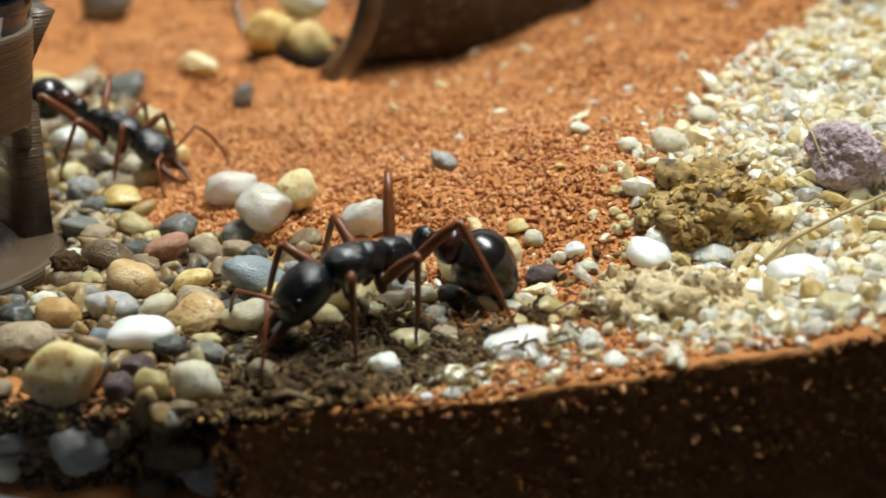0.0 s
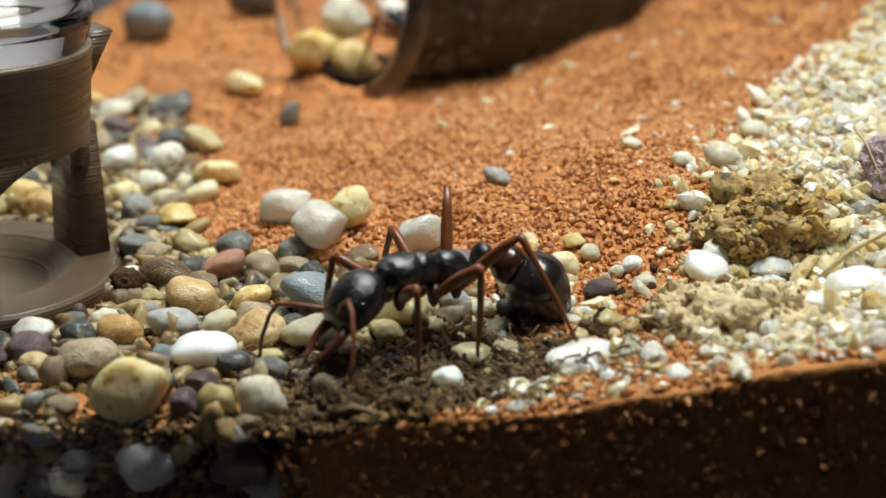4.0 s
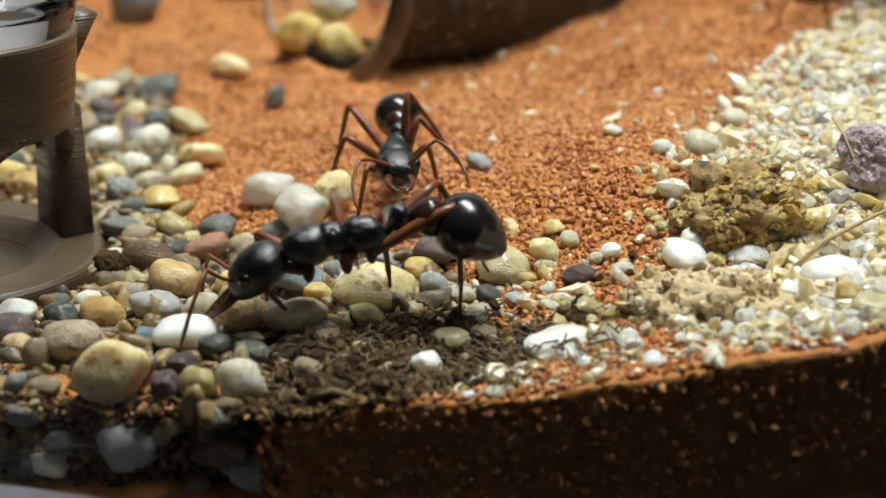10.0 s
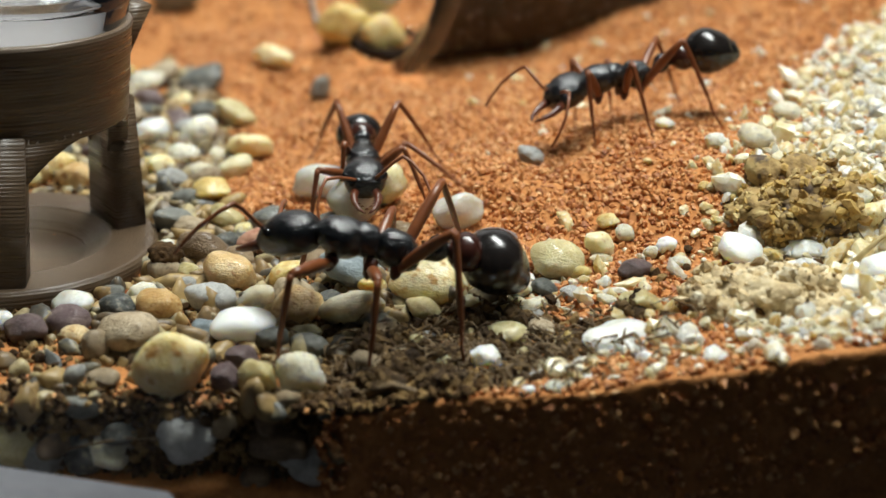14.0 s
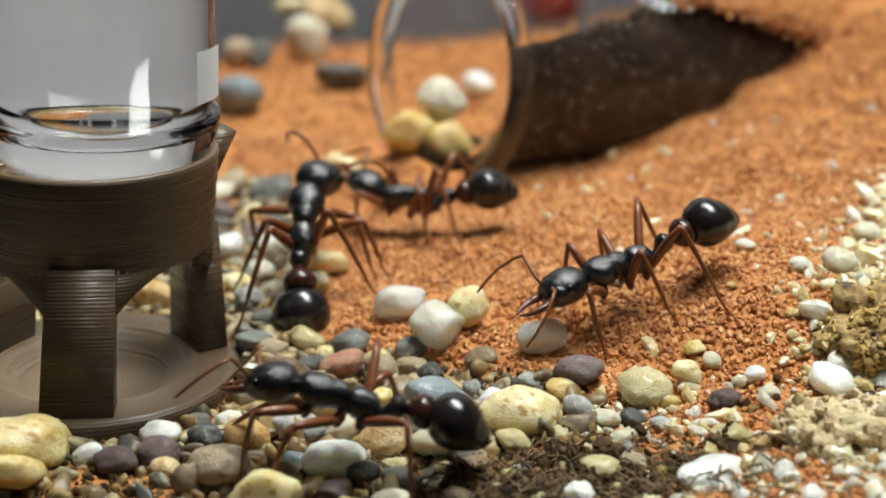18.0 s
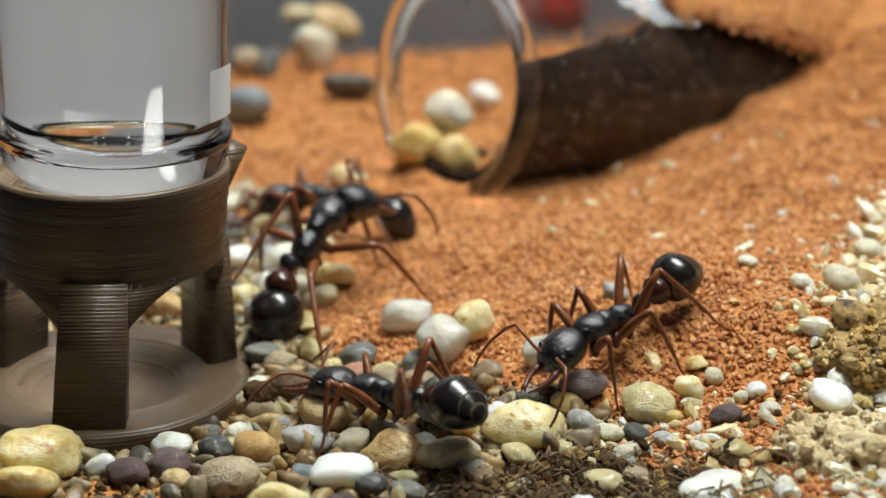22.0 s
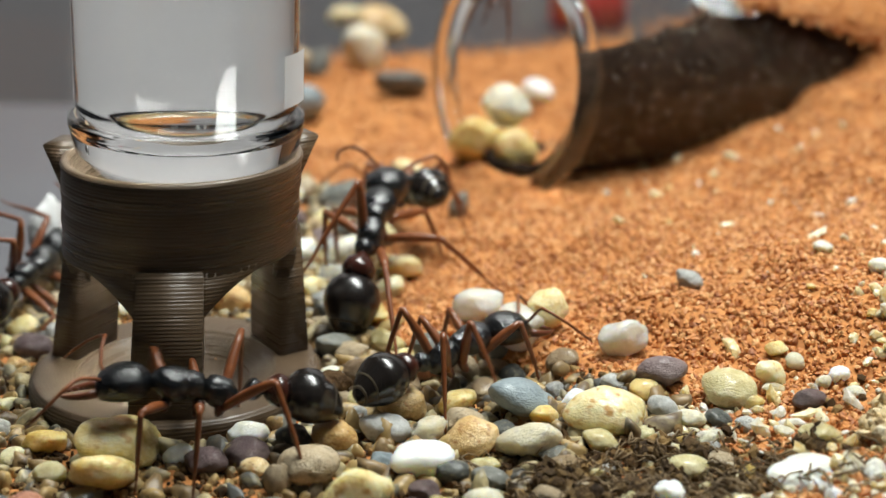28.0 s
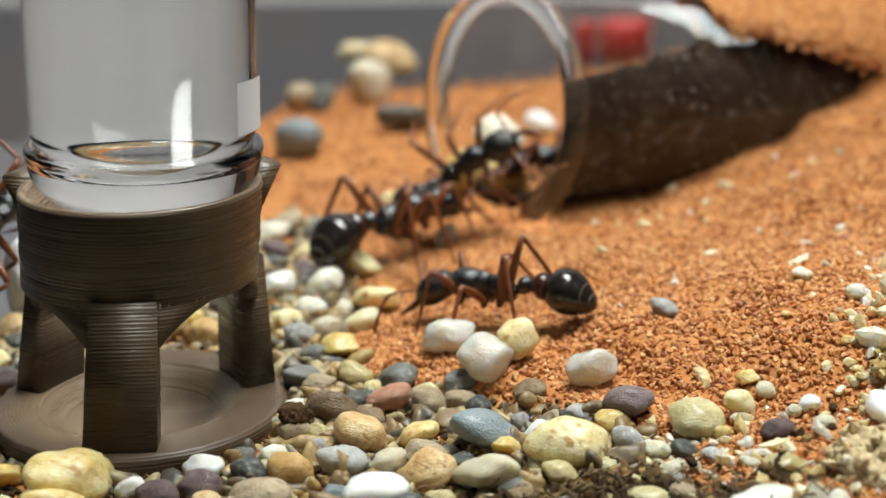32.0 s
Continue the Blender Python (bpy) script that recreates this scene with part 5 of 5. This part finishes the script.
# ---- what moves ----
# seconds, millimetres, yaw and pitch in degrees
ROWS_A = [
    (0, 30.13, -13.82, 6.03, -142.86, -3.64),
    (1, 29.94, -13.82, 6.09, -147.88, -2.37),
    (2, 29.91, -13.8, 6.23, -153.36, -3.31),
    (3, 29.87, -13.93, 6.34, -151.85, -2.48),
    (5.5, 29.42, -13.34, 5.95, -147.24, 0.51),
    (6, 29.54, -12.57, 6.03, -163.76, -2.98),
    (7, 29.27, -11.72, 6.05, -183.61, -7.73),
    (8, 29.26, -12.44, 6.33, -178.95, -4.14),
    (9, 29.29, -14.42, 6.75, -182.19, -1.26),
    (9.6, 28.59, -14.68, 7.25, -187.92, -9.15),
    (10, 25.36, -13.64, 7.28, -173.3, -17.39),
    (10.4, 24.71, -13.65, 6.81, -167.32, -14.35),
    (10.8, 23.74, -14.14, 6.53, -178.13, -8.01),
    (11, 24.27, -13.81, 6.72, -179.13, -6.83),
    (11.2, 24.45, -14, 6.93, -182.29, -5.51),
    (12, 24.21, -13.85, 6.39, -183.81, -0.93),
    (13, 23.83, -13.78, 6.49, -182.17, 5.01),
    (13.5, 23.74, -14.07, 6.62, -179.98, 5.08),
    (15.5, 23.96, -14.67, 7.82, -174.84, 11.04),
    (16, 24.81, -12.46, 7.78, -183.15, 6.8),
    (16.5, 20.34, -9.32, 6.87, -202.01, 14.16),
    (17, 14.25, -2.06, 6.45, -227.18, 8.12),
    (17.5, 14.9, 4.9, 7.61, -263.1, 12.24),
    (18, 12.33, 13.57, 8.21, -271.81, 29.47),
    (18.5, 12.77, 13.6, 9.22, -275.8, 28.74),
    (19, 12.7, 13.61, 8.73, -281.68, 23.41),
    (20, 11.52, 13.58, 8.45, -279.28, 19.78),
    (21, 11.99, 13.52, 8.17, -298.74, 19.19),
    (22, 12.76, 13.41, 8.46, -300.41, 23.13),
    (23, 13.16, 13.56, 8.67, -296.15, 18.22),
    (24, 12.95, 13.57, 8.77, -293.35, 19.54),
    (25, 11.83, 13.73, 8.74, -280.47, 18.08),
    (26, 11.81, 13.72, 8.69, -277.31, 14.56),
    (28.5, 11.86, 13.45, 8.56, -278.95, 16.6),
    (29, 11.7, 13.41, 8.32, -277.41, 16.25),
    (30, 11.84, 13.55, 8.64, -277.94, 18.93),
    (31, 11.17, 25.34, 6.56, -275.56, 1.84),
    (32, 14.99, 32.05, 6.39, -308.71, -0.81),
]
HEADS_A = [(0, 41, -22), (1, 41, -10), (3, 41, -2), (6, 14, 20), (7, 26, -3), (8, 24, -9), (9, 17, -20), (10, 22, -10), (11, 26, -14), (12, 11, -29), (13, 18, -39), (16, 25, -37), (17, 0, -6), (18, 28, -23), (19, 14, -45), (20, 13, -47), (21, 26, -25), (22, 37, -15), (23, 36, -20), (24, 37, -16), (25, 30, -17), (26, 16, -4), (28.5, 15, -1), (29, 10, -10), (30, 10, -20), (31, -8, -32), (32, 15, 0)]
TAILS_A = [(0, 28, -44), (1, 30, -37), (3, 34, -38), (6, 33, -18), (7, 38, -9), (8, 34, -2), (9, 19, 4), (10, 29, -9), (11, 23, -10), (12, 9, -2), (13, 8, 20), (16, 36, 26), (17, 25, 17), (18, 27, 6), (19, 25, 1), (20, 34, 9), (21, 37, 24), (22, 35, 8), (23, 35, -2), (24, 34, -6), (25, 34, -5), (26, 40, -7), (28.5, 38, -10), (29, 35, -10), (30, 30, -9), (31, 36, -1), (32, 9, 2)]
ROWS_B = [
    (0, 9.72, 16.81, 5.76, -35.7, -12.7),
    (0.5, 4.14, 21.12, 5.84, -34.9, 0.6),
    (1, 3.17, 31.97, 6.2, 63.7, -11.5),
    (1.5, 9.52, 48.43, 6.64, 41.9, -7.8),
    (2, 21.21, 38.58, 6.44, -9.7, -3),
    (2.5, 26.6, 45.2, 7.6, 38, 0),
    (3, 31.5, 50.4, 8.6, 40, 2),
    (3.5, 33.5, 52, 8.8, 38, 2),
    (4.2, 29, 48.4, 8, 130, 0),
    (4.6, 23.5, 43, 7.2, 220, 0),
    (5, 18.5, 35, 6.3, 262, 0),
    (5.5, 20.82, 20.45, 6.68, 322.1, 4.1),
    (6, 31.6, 17.6, 8.6, -22, 3),
    (6.5, 30.02, 3.2, 7.9, -72, -8),
    (7, 29.98, -0.88, 6.86, -86.02, -3.77),
    (8, 31.64, -1.09, 7.04, -74.53, -3.08),
    (9, 30.59, 1.23, 7.39, -78.92, 3.89),
    (10, 29.45, 4.51, 7.62, -92.17, -3.17),
    (11, 27.72, 4.18, 7.15, -87.58, 4.24),
    (11.2, 27.4, 3.91, 7.04, -87, 5.01),
    (12, 27.54, 4.09, 7.13, -83.04, 1.3),
    (13, 25.86, 9.97, 6.78, -88.74, -4.69),
    (13.5, 24.86, 6, 7.03, -89.82, -1.01),
    (15.5, 16.56, -1.83, 4.7, -83.53, 1.14),
    (16, 16.43, -3.91, 4.66, -83.71, 4.83),
    (17, 14.91, 8.43, 5.98, -116.77, 3),
    (17.5, 20.33, 16.85, 6.94, -129.31, 3.44),
    (18, 20.48, 25.96, 6.29, -205.14, -7.82),
    (18.5, 23.44, 25.7, 8.48, -176.57, -8.19),
    (19, 24.42, 19.59, 8.25, -185.09, -3.77),
    (20, 23.9, 16, 7.19, -190.51, 1.36),
    (20.5, 25.76, 18.89, 6.6, -198.05, -0.13),
    (21, 24.93, 22.1, 7, -226.7, 2.39),
    (21.5, 20.48, 26.88, 6.2, -208.26, 2.4),
    (22, 11.73, 31.21, 5.8, -195.32, -0.28),
    (22.5, 6.81, 37.54, 5.93, -95.67, 7.44),
    (23, 6.92, 37.1, 5.94, -113.02, -0.94),
    (24, 4.66, 38.79, 6.2, -90.93, 0.18),
    (25, 8.74, 32.23, 6.17, -74.24, 13.3),
    (26, 25.94, 34.32, 6.5, -21.46, 10.71),
    (26.5, 27.13, 37.14, 6.66, 13.3, 4.91),
    (28.5, 9.81, 29.47, 5.78, 135.85, -18.3),
    (29, 10.8, 31.2, 5.9, 120, -6),
    (29.4, 14.5, 36.5, 6.1, 55, 0),
    (29.7, 24.5, 45, 7.4, 40, 2),
    (30, 33, 51.6, 8.8, 40, 3),
    (31, 38, 55.6, 9.6, 40, 3),
    (31.5, 33.5, 52, 8.8, 130, 0),
    (32, 29.2, 47.4, 7.8, 205, 0),
]
HEADS_B = [(0, 15, 0), (6, 8, 4), (7, -4, -1), (8, -5, -8), (9, 18, -16), (10, -2, 6), (11, 1, -5), (12, 8, -10), (13, 13, 0), (17, -7, 4), (18, -26, -15), (19, -19, -18), (20, -3, 11), (21, 11, 9), (22, 28, 16), (23, 4, 2), (26, -16, 19), (28.5, 1, 7), (32, 12, 0)]
TAILS_B = [(0, 12, 0), (6, 6, 0), (7, -5, 2), (8, 12, -9), (9, 14, -2), (10, -2, 2), (11, 15, -1), (12, 14, 0), (13, 15, 6), (17, 1, 0), (18, -9, 13), (19, -21, 6), (20, -11, 2), (21, -5, -2), (22, 22, -4), (23, 5, -28), (26, 10, -30), (28.5, -3, 7), (32, 12, 0)]
ROWS_C = [
    (0, 95, 52, 21.5, -151, -12),
    (9, 88, 46, 20.5, -151, -12),
    (10, 72.09, 40.25, 16, 122.7, -22.8),
    (10.8, 61.59, 31.68, 12.98, 215.2, -9.7),
    (11, 65.27, 35.15, 12.91, 177.77, -6.08),
    (11.2, 64.15, 31.3, 13.32, 174.53, -9.75),
    (11.6, 61.46, 29.91, 12.83, 183.05, -5.81),
    (12, 57.04, 26.95, 12.32, 185.57, -11.66),
    (12.4, 53.45, 25.62, 11.06, 173.15, -20.17),
    (12.8, 48.76, 15.21, 11.89, 194.63, -10.88),
    (13, 46.88, 10.91, 12.07, 197.42, -13.88),
    (13.5, 43.68, 11.97, 11.58, 192.78, -10.48),
    (15.5, 36.94, 4.67, 9.8, 193.73, -16.7),
    (16, 37.36, 3.18, 9.81, 203.1, -17.81),
    (17, 36.08, 1.9, 9.46, 201.18, -16.82),
    (18, 35.42, 0.84, 8.99, 199.51, -19.09),
    (18.5, 35.88, 0.92, 9.08, 203.93, -17.93),
    (19, 37.31, 2.35, 9.57, 208.19, -13.14),
    (20, 38.16, 0.12, 9.13, 225.64, -17.1),
    (21, 35.51, -1.59, 7.84, 218.01, -13.39),
    (22, 33.91, -2.87, 7.16, 221.16, -9.47),
    (22.5, 34.17, -6.91, 6.46, 239.8, -7.53),
    (23, 34.45, -10.8, 5.49, 250.64, -6.3),
    (24, 32.94, -13.19, 4.94, 234.83, -0.79),
    (24.5, 31.31, -13.26, 5.04, 229.29, 1.5),
    (25, 29.73, -12.45, 5.22, 199.95, 1.5),
    (25.5, 24.49, -11.73, 5.49, 206.54, 7.18),
    (26, 19.34, -11.54, 5.03, 175.32, 0.37),
    (26.5, 15.49, -11.6, 4.7, 175.71, 4.77),
    (28.5, -2.2, -12.5, 5.36, 191.54, 7.45),
    (29, -6.15, -12.5, 5.5, 181, -0.27),
    (29.4, -9.6, -12, 5.2, 164.56, -2.09),
    (29.7, -14.2, -7.5, 4.5, 156.84, -1.35),
    (30, -16.2, -1.5, 3.9, 145.71, 1.49),
    (30.5, -20.99, -4.1, 4.25, 165.1, 5),
    (31, -22.79, -6.15, 4.19, 162.4, 3.6),
    (32, -27.16, -8.26, 4.06, 162.3, 3.3),
]
HEADS_C = [(0, 15, 0), (11, 33, 0), (12, 31, -1), (13, 14, 20), (16, 3, 36), (17, 2, 27), (18, -6, 14), (19, 7, 14), (20, 3, 14), (21, 4, 9), (22, 14, 4), (23, -2, 4), (24, 9, -4), (25, -10, 25), (26, 16, -10), (28.5, 10, -1), (29, 15, -11), (30, 15, 0), (32, 12, 0)]
TAILS_C = [(0, 12, 0), (11, 12, 0), (12, 12, 0), (13, -5, -8), (16, -4, -10), (17, -5, -3), (18, -1, 2), (19, -15, -7), (20, -6, -10), (21, -8, -3), (22, -12, -1), (23, 7, 5), (24, -3, -1), (25, -3, 6), (26, -4, 8), (28.5, 9, 3), (29, 12, 5), (30, 11, 2), (32, 12, 0)]
ROWS_D = [
    (0, 84, -23.6, 22, -0.5, 0, 0.85, 0.06, 1, 0),
    (13.6, 84, -23.6, 22, -0.5, 0, 0.85, 0.06, 1, 0),
    (14.6, 62, -22.3, 16, -0.5, 0, 0.85, 0.06, 1, 0),
    (15.5, 46.8, -21.4, 17.7, -0.23, 0.01, 0.97, 0.06, 1, 0),
    (16, 47.6, -21.4, 17.9, -0.25, 0.02, 0.97, 0.06, 1, 0),
    (16.2, 45.4, -21.3, 17.6, -0.37, 0.02, 0.93, 0.06, 1, 0),
    (16.35, 42.2, -21.1, 17.6, -0.56, 0.03, 0.83, 0.06, 1, 0),
    (16.7, 32.42, -12.36, 5.62, 153.75, 1.9),
    (17, 31.55, -14.33, 5.22, 167.45, -0.3),
    (17.4, 25.65, -14.82, 5.89, 155.11, 2.66),
    (17.6, 21.28, -15.5, 5.43, 150.59, -0.01),
    (18, 16.41, -15.65, 6.1, 172.75, 8.75),
    (18.5, 6.6, -13.2, 7.4, 164.02, 20),
    (19, -0.9, -12.5, 7.75, 169.48, 19.88),
    (19.5, -9.0, -12.8, 6.6, 162.78, 14.98),
    (20, -17, -9, 5.2, 178.18, 18),
    (24, -28.49, 4.5, 4.22, 72.9, -8),
    (25, -20.46, 7.23, 4.22, 65.8, -10.4),
    (26, -18.81, 8.09, 4.24, 63.6, -8.9),
    (28.5, -14.9, 15, 4.4, 0.16, 0.98, 0.11, 1, -0.17, 0),
    (29, -15.9, 9, 6.3, 0.16, 0.97, 0.16, 1, -0.17, 0),
    (29.5, -15.7, 10.6, 8.1, 0.16, 0.97, 0.2, 1, -0.17, 0),
    (30, -14.9, 15.3, 8.5, 0.16, 0.94, 0.29, 1, -0.17, 0),
    (31, -14.7, 16.4, 10.4, 0.16, 0.95, 0.25, 1, -0.17, 0),
    (32, -15.2, 13.1, 11.7, 0.16, 0.96, 0.25, 1, -0.17, 0),
]
HEADS_D = [(0, 15, 0), (17, 10, -25), (18, 18, -21), (19, 15, 0), (32, 12, 0)]
TAILS_D = [(0, 12, 0), (17, 31, -11), (18, 1, -3), (19, 12, -1), (32, 12, 0)]
ROWS_E = [
    (0, 92, -6, 14.2, -160, 0),
    (18.4, 90, -6, 14.2, -160, 0),
    (19, 68.34, -12.2, 11.19, -154.5, -3.6),
    (20, 55.53, -8.23, 9.22, -193.29, -3.82),
    (20.5, 44.03, -13.07, 6.52, -159.28, -3.99),
    (21, 35.36, -12.51, 5.1, -201.97, -14.87),
    (21.5, 24.04, -11.99, 4.69, -205.84, -7.81),
    (22, 18.52, -8.78, 4.23, -224, -11.55),
    (22.5, 14.67, -6.32, 4.33, -221.72, -9.5),
    (23, 10.36, -5.71, 4.21, -212.35, -5.15),
    (24, 3.75, -3.6, 3.87, -219.07, -6.11),
    (24.5, 4.1, -3.8, 4.06, -225.69, -5.33),
    (25, 6.5, -2.93, 4.04, -237.81, 4.05),
    (25.5, 7.81, -3.5, 4.13, -262.67, -1.13),
    (26, 8.4, -5.34, 4.09, -275.43, -4.31),
    (26.5, 8.01, -5.2, 4.01, -276.02, -6.77),
    (28.5, 21.07, -2.98, 4.71, -325.38, 6.27),
    (29, 26.41, 2.81, 7.17, -299.72, 13.39),
    (29.4, 23.19, 8.55, 6.52, -270.33, -0.31),
    (29.7, 23.85, 16.63, 6.69, -262.56, 2.14),
    (30, 24.36, 17.29, 6.67, -250.3, -2.31),
    (30.5, 23.82, 17.51, 6.66, -245.09, -4.32),
    (31, 25, 16.47, 6.8, -241.18, -0.03),
    (31.6, 24.4, 17.38, 6.54, -227.48, -1.43),
    (32, 22.42, 12, 6.2, -208.14, -5.57),
]
HEADS_E = [(0, 15, 0), (20, 40, -8), (21, 19, 6), (22, -2, 19), (23, 13, -20), (24, 10, 6), (25, 19, 1), (26, -12, -3), (28.5, 14, -15), (29, 15, 1), (30, 21, 5), (31, 25, 13), (32, 28, 7)]
TAILS_E = [(0, 12, 0), (20, 12, 0), (21, -4, -19), (22, -4, -6), (23, 7, 8), (24, 3, 14), (25, 3, 17), (26, 0, 4), (28.5, -2, -3), (29, 14, -20), (30, 31, -3), (31, 14, 8), (32, 5, -1)]
FEET_A = [
    ("front", 1, 0, 5.6, 29.4, -19.1, 0.9),
    ("middle", 1, 0, 9.7, 33.1, -16.4, 1.0),
    ("hind", 1, 0, 9.7, 39.7, -17.8, 2.2),
    ("front", 1, 6.7, 9.7, 26.0, -17.0, 0.9),
    ("front", -1, 5.9, 9.7, 23.9, -13.0, 1.5),
    ("middle", -1, 5.9, 9.7, 29.2, -13.1, 1.9),
    ("front", 1, 9.9, 10.4, 23.7, -14.1, 1.2),
    ("middle", 1, 9.9, 10.4, 29.2, -11.8, 1.9),
    ("hind", 1, 9.9, 13.7, 33.6, -13.8, 1.4),
    ("front", 1, 10.8, 11.5, 20.6, -13.3, 1.1),
    ("middle", 1, 10.8, 11.5, 26.1, -13.6, 1.7),
    ("front", 1, 11.7, 12.4, 20.2, -13.9, 1.0),
    ("middle", 1, 11.7, 13.7, 24.2, -13.3, 1.5),
    ("front", -1, 11.7, 12.5, 18.9, -8.0, 1.1),
    ("front", 1, 12.7, 13.7, 17.7, -12.5, 1.1),
    ("hind", 1, 18.4, 20.4, 7.0, 8.1, 1.7),
    ("hind", -1, 18.4, 20.4, 17.1, 4.1, 2.3),
    ("middle", -1, 18.4, 20.4, 19.5, 14.8, 2.9),
    ("hind", 1, 20.7, 30.3, 6.4, 7.0, 6.1),
    ("hind", -1, 21.6, 30.3, 14.1, -0.2, 1.3),
    ("middle", -1, 21.6, 30.3, 21.9, 12.4, 3.0),
    ("front", -1, 21.6, 30.3, 17.4, 21.9, 2.5),
    ("middle", 1, 20.7, 30.3, 7.4, 18.7, 2.1),
    ("hind", -1, 20.7, 21.3, 14.0, 0.3, 1.3),
    ("middle", -1, 20.7, 21.3, 21.6, 12.6, 3.0),
]
FEET_B = [
    ("hind", -1, 6.9, 9.5, 25.3, 12.7, 3.4),
    ("middle", -1, 6.9, 9.5, 25.6, 1.4, 3.6),
    ("middle", 1, 7.6, 9.5, 35.8, -2.9, 4.1),
    ("hind", -1, 12.6, 13.9, 20.9, 16.4, 3.0),
    ("middle", -1, 11.5, 13.9, 21.6, 1.6, 2.8),
    ("middle", 1, 12.5, 13.9, 34.3, -0.8, 4.4),
    ("middle", 1, 11.6, 12.2, 34.6, -0.6, 4.6),
]
ROWS_G = [
    (0, 30.0, 49.0, 28.8, -0.80, -0.60, 0.10, 0.00, 0.00, 1.00),
    (27.5, 29.0, 48.5, 28.8, -0.80, -0.60, 0.00, 0.00, 0.00, 1.00),
    (28.6, 17.6, 37.3, 24.9, -0.17, -0.18, -0.97, -0.60, -0.80, 0.20),
    (29, 16.1, 37.3, 24.2, -0.11, -0.21, -0.97, -0.60, -0.80, 0.20),
    (29.4, 16.9, 37.3, 18.9, -0.07, -0.25, -0.97, -0.60, -0.80, 0.20),
    (29.7, 17.2, 37.3, 17.8, -0.22, -0.20, -0.96, -0.60, -0.80, 0.20),
    (30, 17.8, 37.3, 15.0, -0.61, -0.19, -0.77, -0.60, -0.80, 0.20),
    (30.5, 16.7, 37.3, 15.8, -0.49, -0.19, -0.85, -0.60, -0.80, 0.20),
    (31, 16.1, 37.3, 13.0, -0.04, -0.26, -0.97, -0.60, -0.80, 0.20),
    (31.5, 16.8, 37.3, 12.1, 0.43, -0.30, -0.85, -0.60, -0.80, 0.20),
    (32, 20.3, 37.3, 9.5, 0.79, -0.23, 0.57, -0.60, -0.80, 0.20),
]


def motions():
    for rows, size, label, feel, heads, tails, feet in (
        (ROWS_A, 1.19, "large black ant with a bulky abdomen and amber legs", 1, HEADS_A, TAILS_A, FEET_A),
        (ROWS_B, 1.0, "black ant with dark red waist, meeting the large ant", 1, HEADS_B, TAILS_B, FEET_B),
        (ROWS_C, 1.01, "black ant with amber legs on the orange sand", 0, HEADS_C, TAILS_C, ()),
        (ROWS_D, 0.99, "black ant that climbs the panes of the tank", 1, HEADS_D, TAILS_D, ()),
        (ROWS_E, 0.98, "black ant with amber legs hurrying over the pebbles", 0, HEADS_E, TAILS_E, ()),
        (ROWS_G, 0.95, "black ant that climbs down the rim of the glass tube", 1, [(0, 6, 0), (30, 20, 0), (32, 6, -16)], [(0, 12, 0), (32, 12, 0)], ()),
    ):
        ant, parts = build_ant(size, label, feel)
        key_ant(ant, parts, rows, heads, tails, feet)


motions()
